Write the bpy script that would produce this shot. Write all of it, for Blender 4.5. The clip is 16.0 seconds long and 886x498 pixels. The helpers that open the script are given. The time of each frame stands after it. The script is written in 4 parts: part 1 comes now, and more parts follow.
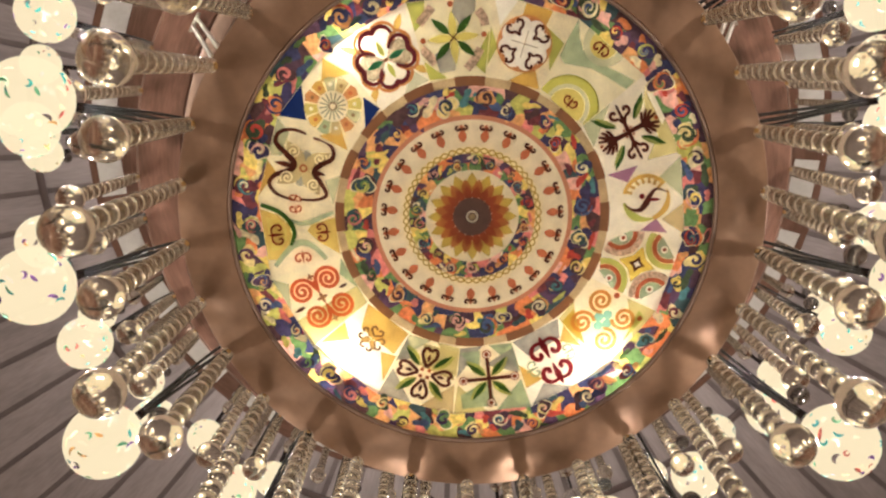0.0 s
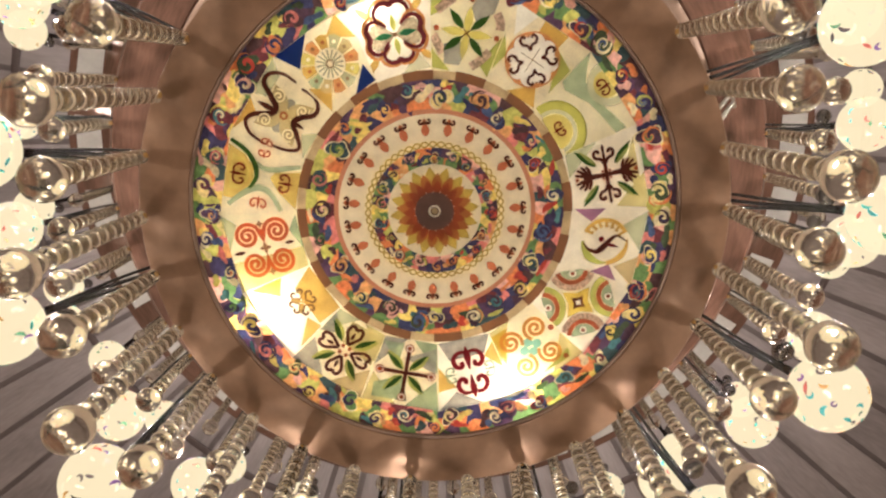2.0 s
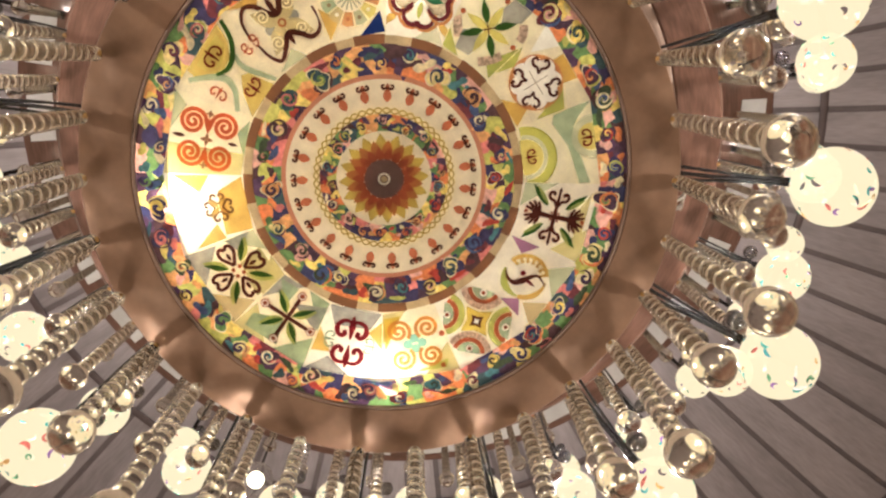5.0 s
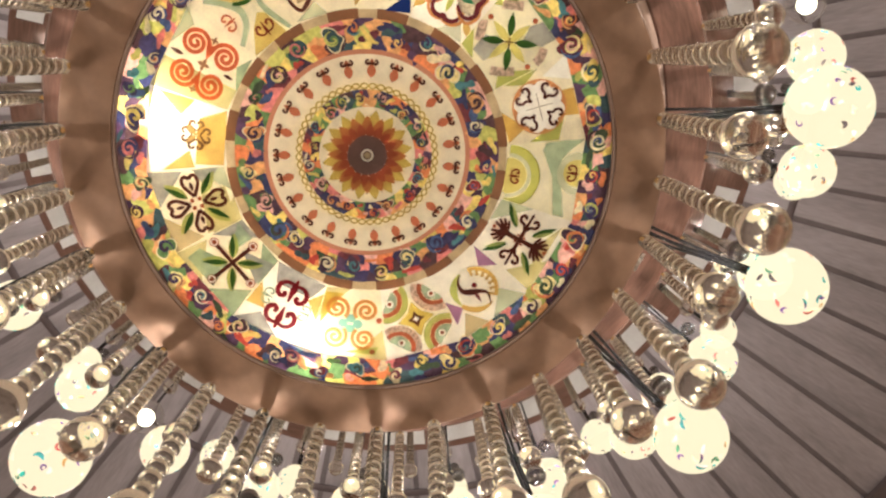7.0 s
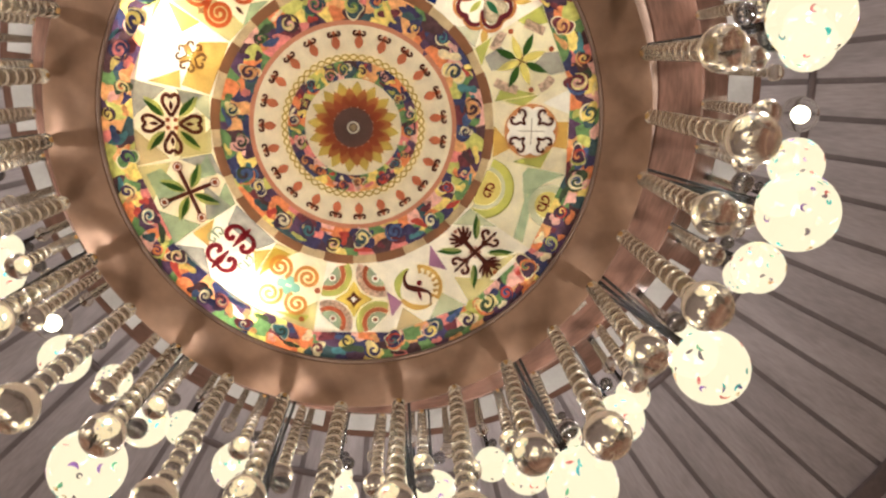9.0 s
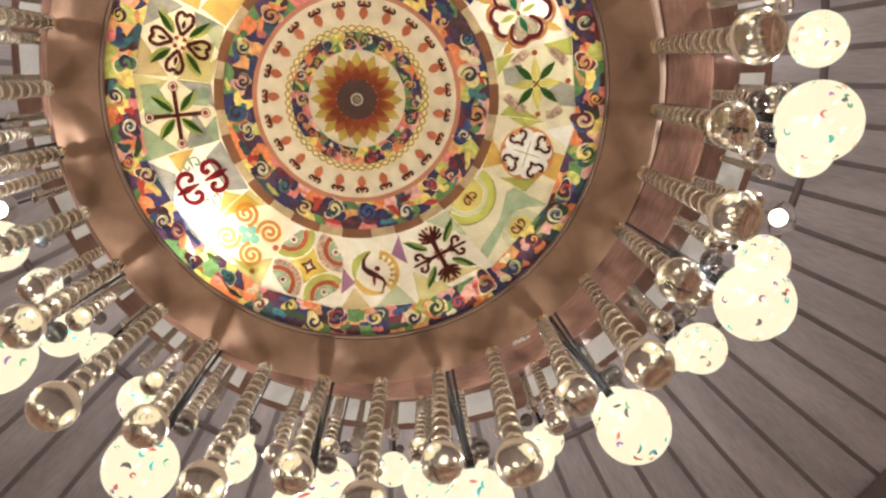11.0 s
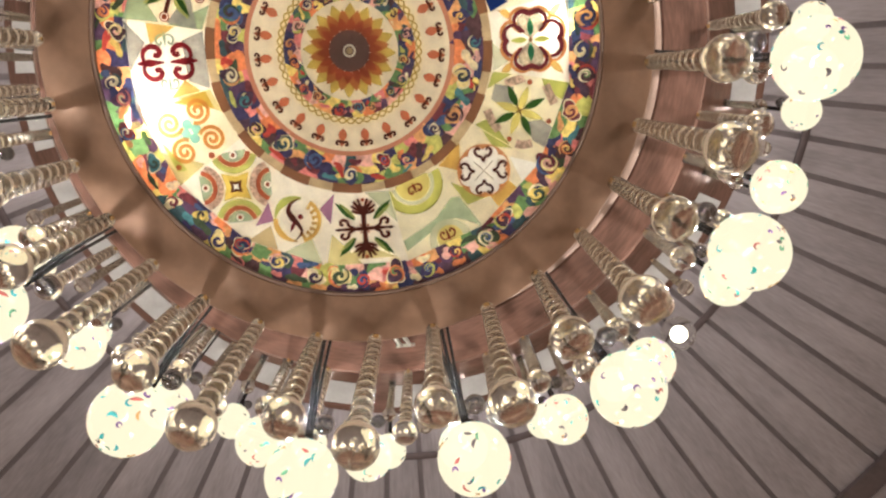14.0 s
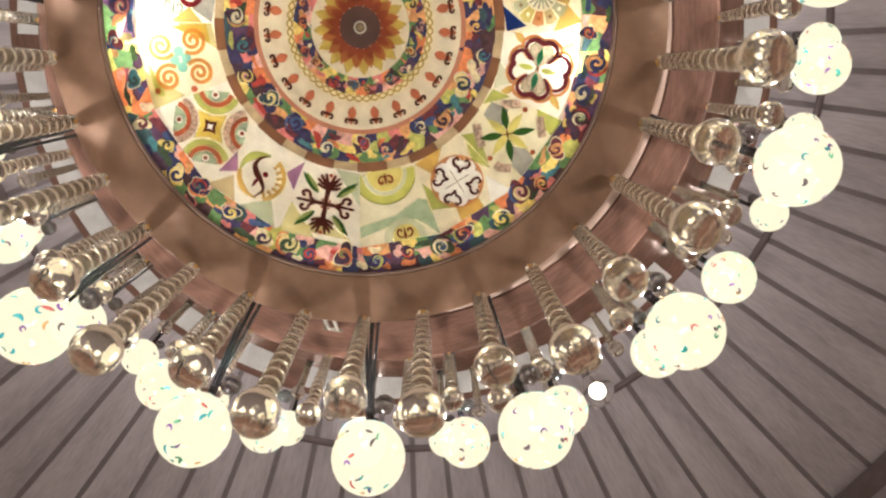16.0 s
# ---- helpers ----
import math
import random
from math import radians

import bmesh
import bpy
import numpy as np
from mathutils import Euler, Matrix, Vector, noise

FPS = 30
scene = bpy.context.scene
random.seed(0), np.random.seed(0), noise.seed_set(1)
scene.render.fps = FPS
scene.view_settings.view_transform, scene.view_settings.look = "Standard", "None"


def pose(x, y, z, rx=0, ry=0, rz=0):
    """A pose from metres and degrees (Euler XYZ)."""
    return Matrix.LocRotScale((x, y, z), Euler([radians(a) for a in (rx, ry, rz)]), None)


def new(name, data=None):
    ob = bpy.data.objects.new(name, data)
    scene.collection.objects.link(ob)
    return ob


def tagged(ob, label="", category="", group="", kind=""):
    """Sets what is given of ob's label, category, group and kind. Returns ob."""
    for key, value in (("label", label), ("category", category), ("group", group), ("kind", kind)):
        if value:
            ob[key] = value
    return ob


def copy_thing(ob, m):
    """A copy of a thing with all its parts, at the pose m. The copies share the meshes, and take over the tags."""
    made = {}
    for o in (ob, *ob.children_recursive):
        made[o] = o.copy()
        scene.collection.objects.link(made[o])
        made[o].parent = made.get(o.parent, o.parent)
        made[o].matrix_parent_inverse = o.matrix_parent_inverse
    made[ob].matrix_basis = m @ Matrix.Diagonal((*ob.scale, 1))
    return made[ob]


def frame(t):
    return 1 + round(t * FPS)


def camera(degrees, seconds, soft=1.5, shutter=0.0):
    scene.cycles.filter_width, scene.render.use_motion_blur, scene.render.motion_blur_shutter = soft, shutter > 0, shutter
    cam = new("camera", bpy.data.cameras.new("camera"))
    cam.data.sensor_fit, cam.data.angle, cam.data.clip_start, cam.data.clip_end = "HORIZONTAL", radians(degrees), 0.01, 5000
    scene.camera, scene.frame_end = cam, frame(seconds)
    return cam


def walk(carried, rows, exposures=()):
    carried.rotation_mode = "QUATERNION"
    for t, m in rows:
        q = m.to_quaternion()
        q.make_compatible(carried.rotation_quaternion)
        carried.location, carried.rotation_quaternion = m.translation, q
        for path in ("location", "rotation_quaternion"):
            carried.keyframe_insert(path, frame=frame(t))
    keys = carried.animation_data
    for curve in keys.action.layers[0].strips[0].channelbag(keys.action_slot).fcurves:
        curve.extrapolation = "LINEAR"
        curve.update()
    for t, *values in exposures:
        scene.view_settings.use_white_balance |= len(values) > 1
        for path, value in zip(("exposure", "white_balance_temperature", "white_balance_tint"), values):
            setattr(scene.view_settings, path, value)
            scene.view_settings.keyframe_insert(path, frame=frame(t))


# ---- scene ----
cam = camera(60.83, 16.0, soft=2.3)
PATH = [
    (0, -0.080, -0.419, 1.736, 167.29, -0.15, 0.64),
    (0.5, -0.075, -0.406, 1.740, 167.48, -0.20, -3.45),
    (1, -0.071, -0.394, 1.741, 167.58, -0.33, -7.51),
    (1.5, -0.069, -0.385, 1.739, 167.68, -0.27, -11.67),
    (2, -0.072, -0.378, 1.738, 167.71, -0.20, -15.87),
    (2.5, -0.079, -0.371, 1.737, 167.73, 0.01, -19.96),
    (3, -0.090, -0.363, 1.738, 167.64, 0.30, -24.19),
    (3.5, -0.104, -0.355, 1.736, 167.49, 0.69, -28.56),
    (4, -0.122, -0.340, 1.741, 167.19, 1.22, -32.82),
    (6.5, -0.134, -0.270, 1.755, 166.68, 2.06, -53.45),
    (7, -0.135, -0.259, 1.749, 166.64, 2.07, -57.74),
    (7.5, -0.134, -0.248, 1.745, 166.45, 2.20, -62.30),
    (8, -0.133, -0.239, 1.742, 166.35, 2.13, -66.46),
    (8.5, -0.130, -0.235, 1.740, 166.30, 2.03, -70.56),
    (9, -0.125, -0.233, 1.740, 166.31, 1.98, -74.53),
    (11.5, -0.084, -0.207, 1.733, 166.61, 0.99, -94.71),
    (12, -0.078, -0.205, 1.730, 166.58, 1.03, -98.42),
    (12.5, -0.071, -0.207, 1.731, 166.62, 1.32, -102.11),
    (13, -0.060, -0.215, 1.726, 166.72, 1.33, -106.38),
    (13.5, -0.049, -0.223, 1.724, 166.85, 1.25, -110.53),
    (14, -0.038, -0.229, 1.723, 166.80, 1.34, -114.71),
    (14.5, -0.032, -0.232, 1.720, 166.73, 1.44, -118.92),
    (15, -0.031, -0.232, 1.718, 166.83, 1.43, -122.98),
    (15.5, -0.032, -0.231, 1.720, 166.93, 1.31, -127.04),
    (16, -0.034, -0.232, 1.731, 166.77, 1.16, -130.99),
]
walk(cam, [(t, pose(x, y, z, rx, ry, rz)) for t, x, y, z, rx, ry, rz in PATH],
     [(0, -0.06, 5980, 10), (4, 0.03, 5920, 10), (8, 0.16, 5700, 9), (12, 0.16, 5550, 8), (16, 0.2, 5450, 8)])

# ---- world and large lights ----
H = 4.05                    # underside of the painted panel
CEIL = 7.0
world = bpy.data.worlds.new("room_air")
world.use_nodes = True
world.node_tree.nodes["Background"].inputs[0].default_value = (0.05, 0.04, 0.045, 1)
world.node_tree.nodes["Background"].inputs[1].default_value = 0.5
scene.world = world
scene.view_settings.exposure = 0.0
WARM = (1.0, 0.86, 0.70)
BULB_W, BULB_W2, BULB_S, BACK_W = 22.0, 46.0, 10.0, 5.6

rng = random.Random(7)


# ---- materials ----
def nodes_of(name):
    m = bpy.data.materials.new(name)
    m.use_nodes = True
    nt = m.node_tree
    nt.nodes.clear()
    out = nt.nodes.new("ShaderNodeOutputMaterial")
    return m, nt, out


def add(nt, kind, **values):
    n = nt.nodes.new(kind)
    for key, value in values.items():
        n.inputs[key.replace("_", " ")].default_value = value
    return n


def ramp(nt, fac, stops, constant=False):
    r = nt.nodes.new("ShaderNodeValToRGB")
    el = r.color_ramp.elements
    while len(el) < len(stops):
        el.new(0.5)
    for e, (p, c) in zip(el, stops):
        e.position, e.color = p, (*c, 1)
    if constant:
        r.color_ramp.interpolation = "CONSTANT"
    nt.links.new(fac, r.inputs[0])
    return r.outputs[0]


def polar(nt, vector):
    """Angle and radius about the middle of the place, for streaks that run round or outwards."""
    xyz = nt.nodes.new("ShaderNodeSeparateXYZ")
    nt.links.new(vector, xyz.inputs[0])
    turn = nt.nodes.new("ShaderNodeMath")
    turn.operation = "ARCTAN2"
    nt.links.new(xyz.outputs[1], turn.inputs[0])
    nt.links.new(xyz.outputs[0], turn.inputs[1])
    flat = nt.nodes.new("ShaderNodeVectorMath")
    flat.operation = "MULTIPLY"
    flat.inputs[1].default_value = (1, 1, 0)
    nt.links.new(vector, flat.inputs[0])
    far = nt.nodes.new("ShaderNodeVectorMath")
    far.operation = "LENGTH"
    nt.links.new(flat.outputs[0], far.inputs[0])
    both = nt.nodes.new("ShaderNodeCombineXYZ")
    nt.links.new(turn.outputs[0], both.inputs[0])
    nt.links.new(far.outputs["Value"], both.inputs[1])
    return both.outputs[0]


def varied(nt, colour, scale, amount, stretch=(1, 1, 1), round_middle=False):
    """colour, broken up at two scales; returns the colour and the fine noise."""
    tex = nt.nodes.new("ShaderNodeTexCoord")
    mp = nt.nodes.new("ShaderNodeMapping")
    mp.inputs["Scale"].default_value = stretch
    nt.links.new(polar(nt, tex.outputs["Object"]) if round_middle else tex.outputs["Object"], mp.inputs[0])
    big = add(nt, "ShaderNodeTexNoise", Scale=scale, Detail=3.0)
    fine = add(nt, "ShaderNodeTexNoise", Scale=scale * 9, Detail=5.0)
    for n in (big, fine):
        nt.links.new(mp.outputs[0], n.inputs["Vector"])
    mixed = nt.nodes.new("ShaderNodeMath")
    mixed.operation = "MULTIPLY_ADD"
    nt.links.new(big.outputs[0], mixed.inputs[0])
    mixed.inputs[1].default_value = 0.6
    half = nt.nodes.new("ShaderNodeMath")
    half.operation = "MULTIPLY"
    half.inputs[1].default_value = 0.4
    nt.links.new(fine.outputs[0], half.inputs[0])
    nt.links.new(half.outputs[0], mixed.inputs[2])
    dark = tuple(c * (1 - amount) for c in colour)
    light = tuple(min(1, c * (1 + amount)) for c in colour)
    return ramp(nt, mixed.outputs[0], [(0.3, dark), (0.7, light)]), fine.outputs[0]


def solid(name, colour, rough=0.5, metal=0.0, scale=6.0, amount=0.2, bump=0.1, stretch=(1, 1, 1), coat=0.0, wave=0.0, round_middle=False, each=0.0):
    m, nt, out = nodes_of(name)
    b = nt.nodes.new("ShaderNodeBsdfPrincipled")
    col, fine = varied(nt, colour, scale, amount, stretch, round_middle)
    if each:
        geo = nt.nodes.new("ShaderNodeNewGeometry")
        span = nt.nodes.new("ShaderNodeMapRange")
        span.inputs["To Min"].default_value, span.inputs["To Max"].default_value = 1 - each, 1 + each
        nt.links.new(geo.outputs["Random Per Island"], span.inputs["Value"])
        hsv = nt.nodes.new("ShaderNodeHueSaturation")
        nt.links.new(span.outputs[0], hsv.inputs["Value"])
        nt.links.new(col, hsv.inputs["Color"])
        col = hsv.outputs[0]
    nt.links.new(col, b.inputs["Base Color"])
    b.inputs["Roughness"].default_value = rough
    b.inputs["Metallic"].default_value = metal
    b.inputs["Coat Weight"].default_value = coat
    b.inputs["Coat Roughness"].default_value = 0.12
    if wave:
        tex = nt.nodes.new("ShaderNodeTexCoord")
        slow = add(nt, "ShaderNodeTexNoise", Scale=7.0, Detail=1.0)
        nt.links.new(tex.outputs["Object"], slow.inputs["Vector"])
        wp = add(nt, "ShaderNodeBump", Strength=wave, Distance=0.05)
        nt.links.new(slow.outputs[0], wp.inputs["Height"])
        nt.links.new(wp.outputs[0], b.inputs["Normal"])
    elif bump:
        bp = add(nt, "ShaderNodeBump", Strength=bump, Distance=0.01)
        nt.links.new(fine, bp.inputs["Height"])
        nt.links.new(bp.outputs[0], b.inputs["Normal"])
    nt.links.new(b.outputs[0], out.inputs[0])
    return m


def thin_paint(nt, out, colour_socket, through_it=0.30):
    """Glass paint: it shines by the light that falls on it and lets the light behind it through."""
    a = nt.nodes.new("ShaderNodeBsdfDiffuse")
    t = nt.nodes.new("ShaderNodeBsdfTranslucent")
    g = add(nt, "ShaderNodeBsdfGlossy", Roughness=0.25)
    mix = nt.nodes.new("ShaderNodeMixShader")
    mix.inputs[0].default_value = through_it
    top = nt.nodes.new("ShaderNodeMixShader")
    top.inputs[0].default_value = 0.03
    for n in (a, t):
        nt.links.new(colour_socket, n.inputs[0])
    nt.links.new(a.outputs[0], mix.inputs[1])
    nt.links.new(t.outputs[0], mix.inputs[2])
    nt.links.new(mix.outputs[0], top.inputs[1])
    nt.links.new(g.outputs[0], top.inputs[2])
    nt.links.new(top.outputs[0], out.inputs[0])


def ground_paint(name, colour, amount=0.16, scale=22.0):
    m, nt, out = nodes_of(name)
    col, _ = varied(nt, colour, scale, amount)
    thin_paint(nt, out, col)
    return m


def paint(name, colour, amount=0.16, scale=22.0):
    """A glaze brushed over a painted ground: it tints what lies behind it and covers it in part."""
    m, nt, out = nodes_of(name)
    col, _ = varied(nt, colour, scale, amount)
    tint, _ = varied(nt, tuple(min(1.0, c * 1.5) for c in colour), scale, amount)
    a = nt.nodes.new("ShaderNodeBsdfDiffuse")
    t = nt.nodes.new("ShaderNodeBsdfTransparent")
    mix = nt.nodes.new("ShaderNodeMixShader")
    mix.inputs[0].default_value = 0.62
    nt.links.new(col, a.inputs[0])
    nt.links.new(tint, t.inputs[0])
    nt.links.new(a.outputs[0], mix.inputs[1])
    nt.links.new(t.outputs[0], mix.inputs[2])
    nt.links.new(mix.outputs[0], out.inputs[0])
    return m


def body_paint(name, colour, amount=0.14, scale=22.0, through_it=0.16):
    """Thick paint that covers what lies behind it."""
    m, nt, out = nodes_of(name)
    col, _ = varied(nt, colour, scale, amount)
    thin_paint(nt, out, col, through_it)
    return m


def palette(name, colours, by_object=True, through_it=0.32):
    """Each piece, or each separate patch of a joined mesh, takes one of the colours."""
    m, nt, out = nodes_of(name)
    pick = nt.nodes.new("ShaderNodeObjectInfo" if by_object else "ShaderNodeNewGeometry")
    n = len(colours)
    col = ramp(nt, pick.outputs["Random" if by_object else "Random Per Island"], [(i / n, c) for i, c in enumerate(colours)], True)
    tex = nt.nodes.new("ShaderNodeTexCoord")
    wear = add(nt, "ShaderNodeTexNoise", Scale=60.0, Detail=4.0)
    nt.links.new(tex.outputs["Object"], wear.inputs["Vector"])
    hsv = nt.nodes.new("ShaderNodeHueSaturation")
    span = nt.nodes.new("ShaderNodeMapRange")
    span.inputs["From Min"].default_value, span.inputs["From Max"].default_value = 0.3, 0.7
    span.inputs["To Min"].default_value, span.inputs["To Max"].default_value = 0.7, 1.3
    nt.links.new(wear.outputs[0], span.inputs["Value"])
    nt.links.new(span.outputs[0], hsv.inputs["Value"])
    nt.links.new(col, hsv.inputs["Color"])
    thin_paint(nt, out, hsv.outputs[0], through_it)
    return m


def glass(name, colour, rough, ior=1.5, clear=1.0, wave=0.0):
    m, nt, out = nodes_of(name)
    b = nt.nodes.new("ShaderNodeBsdfPrincipled")
    b.inputs["Base Color"].default_value = (*colour, 1)
    b.inputs["Roughness"].default_value = rough
    b.inputs["IOR"].default_value = ior
    b.inputs["Transmission Weight"].default_value = clear
    if wave:
        tex = nt.nodes.new("ShaderNodeTexCoord")
        slow = add(nt, "ShaderNodeTexNoise", Scale=26.0, Detail=2.0)
        nt.links.new(tex.outputs["Object"], slow.inputs["Vector"])
        wp = add(nt, "ShaderNodeBump", Strength=wave, Distance=0.02)
        nt.links.new(slow.outputs[0], wp.inputs["Height"])
        nt.links.new(wp.outputs[0], b.inputs["Normal"])
    nt.links.new(b.outputs[0], out.inputs[0])
    return m


def glowing(name, colour, strength, clear):
    """Lit frosted glass, part of which lets the bulb's light straight through."""
    m, nt, out = nodes_of(name)
    e = add(nt, "ShaderNodeEmission", Strength=strength)
    e.inputs[0].default_value = (*colour, 1)
    t = nt.nodes.new("ShaderNodeBsdfTransparent")
    mix = nt.nodes.new("ShaderNodeMixShader")
    mix.inputs[0].default_value = clear
    nt.links.new(e.outputs[0], mix.inputs[1])
    nt.links.new(t.outputs[0], mix.inputs[2])
    nt.links.new(mix.outputs[0], out.inputs[0])
    return m


# Passes less backlight than the tile grounds, so the panel's middle stays dimmer.
INNER_GROUND = body_paint("inner_cream_ground", (0.74, 0.66, 0.47), 0.16, 22.0, 0.21)
CREAM_GROUND = ground_paint("cream_ground", (0.79, 0.715, 0.49), 0.22)
WHITE_GROUND = ground_paint("white_ground", (0.86, 0.81, 0.66))
PALE_GROUND = ground_paint("pale_straw_ground", (0.80, 0.74, 0.50))
SUNGROUND = paint("sun_yellow_glaze", (0.84, 0.70, 0.27))
MINTGROUND = paint("mint_white_glaze", (0.66, 0.69, 0.53))
LIMEGROUND = paint("bright_lime_glaze", (0.58, 0.60, 0.20))
SEAGROUND = paint("sea_green_glaze", (0.46, 0.56, 0.42), 0.3, 34.0)
AMBERGROUND = paint("amber_glaze", (0.80, 0.57, 0.22), 0.2)
REDORANGE = paint("red_orange_paint", (0.56, 0.15, 0.06))
ORANGEPALE = paint("pale_orange_paint", (0.70, 0.36, 0.17), 0.2)
TANPALE = paint("pale_tan_paint", (0.74, 0.60, 0.36), 0.2)
ORANGEBODY = body_paint("thick_orange_paint", (0.62, 0.27, 0.09))
MAROONBODY = body_paint("thick_maroon_paint", (0.15, 0.022, 0.028))
LIMEBODY = body_paint("thick_lime_paint", (0.52, 0.55, 0.12))
GREENBODY = body_paint("thick_green_paint", (0.03, 0.16, 0.07))
TAN_GROUND = paint("tan_block_paint", (0.36, 0.20, 0.115))
TERRA_GROUND = body_paint("terracotta_ground", (0.50, 0.21, 0.12))
WHITE_BODY = body_paint("white_body_paint", (0.90, 0.86, 0.74))
HEARTBROWN = body_paint("flower_heart_paint", (0.135, 0.075, 0.062))
PETAL_OUT = paint("yellow_petal_paint", (0.68, 0.54, 0.17))
PETAL_MID = paint("orange_petal_paint", (0.54, 0.26, 0.11))
PETAL_IN = paint("russet_petal_paint", (0.46, 0.16, 0.09))
FLEUR = paint("fleur_paint", (0.60, 0.25, 0.14))
CREAM = paint("cream_paint", (0.62, 0.52, 0.33))
BROWN = paint("dark_brown_paint", (0.115, 0.036, 0.026))
TAN = paint("tan_band_paint", (0.23, 0.13, 0.065))
TERRA = paint("terracotta_paint", (0.42, 0.13, 0.06))
MAROON = paint("maroon_paint", (0.20, 0.018, 0.025))
ORANGE = paint("orange_paint", (0.62, 0.31, 0.08))
TEALPALE = paint("pale_teal_paint", (0.30, 0.58, 0.56))
AMBER = paint("amber_paint", (0.74, 0.48, 0.16), 0.2)
SUNYELLOW = paint("sun_yellow_paint", (0.80, 0.68, 0.24))
YELLOW = paint("yellow_paint", (0.66, 0.50, 0.12))
PALEYELLOW = paint("pale_yellow_paint", (0.72, 0.63, 0.36))
OLIVE = paint("olive_paint", (0.30, 0.31, 0.06))
LIME = paint("lime_paint", (0.50, 0.53, 0.18))
GREEN = paint("leaf_green_paint", (0.055, 0.13, 0.03))
SEA = paint("sea_green_paint", (0.42, 0.51, 0.38), 0.3, 34.0)
MINT = paint("mint_paint", (0.57, 0.62, 0.47))
GREY = paint("grey_paint", (0.42, 0.42, 0.41), 0.3, 40.0)
BLUE = paint("blue_paint", (0.02, 0.045, 0.22))
PURPLE = paint("purple_paint", (0.42, 0.24, 0.38))
STIPPLE = ground_paint("stippled_paint", (0.52, 0.38, 0.28), 0.9, 110.0)
STIPPLEWASH = paint("stippled_wash", (0.60, 0.50, 0.36), 0.6, 110.0)
DEEP = [(0.075, 0.04, 0.065), (0.05, 0.042, 0.105), (0.05, 0.09, 0.10), (0.16, 0.04, 0.05), (0.06, 0.085, 0.045), (0.095, 0.05, 0.10), (0.045, 0.05, 0.12), (0.08, 0.04, 0.045)]
BRIGHT = [(0.72, 0.24, 0.09), (0.84, 0.66, 0.18), (0.86, 0.77, 0.50), (0.74, 0.38, 0.15), (0.09, 0.23, 0.25), (0.54, 0.54, 0.14), (0.68, 0.22, 0.20), (0.85, 0.72, 0.32), (0.14, 0.25, 0.09), (0.78, 0.44, 0.36), (0.50, 0.07, 0.05), (0.08, 0.12, 0.25), (0.86, 0.76, 0.46)]
GROUND = palette("swirl_ground_paints", [DEEP[0], BRIGHT[3], DEEP[1], BRIGHT[9], DEEP[2], BRIGHT[8], DEEP[3], BRIGHT[0], DEEP[5], BRIGHT[5], DEEP[7], BRIGHT[1], DEEP[6], BRIGHT[6]], False, 0.22)
SWIRL = palette("bright_swirl_paints", BRIGHT, True, 0.26)
OUTLINE = body_paint("cream_outline_paint", (0.84, 0.74, 0.46))
DARKSWIRL = palette("deep_swirl_paints", DEEP, True, 0.2)
BLOCK = ground_paint("pale_block_paint", (0.47, 0.36, 0.20), 0.3)
SPOT = palette("globe_paints", [(0.05, 0.30, 0.26), (0.38, 0.10, 0.08), (0.16, 0.08, 0.22), (0.10, 0.26, 0.14), (0.42, 0.24, 0.08), (0.10, 0.08, 0.08), (0.06, 0.28, 0.28)], True, 0.08)

COPPER = solid("lacquered_copper", (0.190, 0.110, 0.067), 0.33, 0.5, 3.0, 0.25, 0.04, coat=0.10, wave=0.34)
WOOD = solid("red_brown_wood", (0.108, 0.056, 0.040), 0.16, 0.25, 1.0, 0.5, 0.05, (2.2, 9.0, 1.0), coat=0.4, wave=0.25, round_middle=True)
EDGE = solid("light_bronze", (0.17, 0.11, 0.08), 0.42, 0.3, 5.0, 0.2, 0.04)
BRASS = solid("polished_brass", (0.65, 0.42, 0.18), 0.22, 1.0, 9.0, 0.15, 0.03)
BLACKTUBE = solid("black_lacquered_tube", (0.012, 0.010, 0.011), 0.18, 0.4, 8.0, 0.3, 0.02, coat=0.6)
PALE = solid("pale_panel", (0.36, 0.345, 0.33), 0.6, 0.0, 4.0, 0.12, 0.05)
BACKBOX = solid("white_backbox", (0.60, 0.57, 0.51), 0.7, 0.0, 5.0, 0.08, 0.0)
BOARD = solid("grey_brown_board", (0.225, 0.197, 0.205), 0.55, 0.0, 1.0, 0.30, 0.2, (22.0, 0.9, 1.0), round_middle=True, each=0.10)
GAP = solid("dark_joint", (0.120, 0.098, 0.100), 0.7, 0.0, 3.0, 0.2, 0.1)
DARKRING = solid("dark_ring_finish", (0.07, 0.05, 0.05), 0.7, 0.0, 3.0, 0.3, 0.1)
PLASTER = solid("beige_plaster", (0.72, 0.64, 0.56), 0.8, 0.0, 1.2, 0.12, 0.15)
STONE = solid("pale_stone_floor", (0.66, 0.60, 0.53), 0.35, 0.0, 1.5, 0.25, 0.05)
BEADGLASS = glass("smoked_amber_glass", (0.76, 0.71, 0.61), 0.10, 1.38, 1.0, 0.2)
BALLGLASS = glass("pale_amber_crystal", (0.90, 0.83, 0.70), 0.10, 1.33, 1.0, 0.3)
CHROME = solid("worn_chrome", (0.36, 0.34, 0.30), 0.3, 1.0, 9.0, 0.1, 0.0)
GLOBE = glowing("lit_globe_glass", (1.0, 0.79, 0.47), 1.2, 0.35)
SMOKE = glass("smoked_dark_glass", (0.22, 0.20, 0.19), 0.08, 1.45)
CLEARGLOBE = glass("clear_bulb_glass", (0.98, 0.98, 0.96), 0.03, 1.25)
FILAMENT = glowing("lit_bulb_core", (1.0, 0.88, 0.62), 6.0, 0.0)


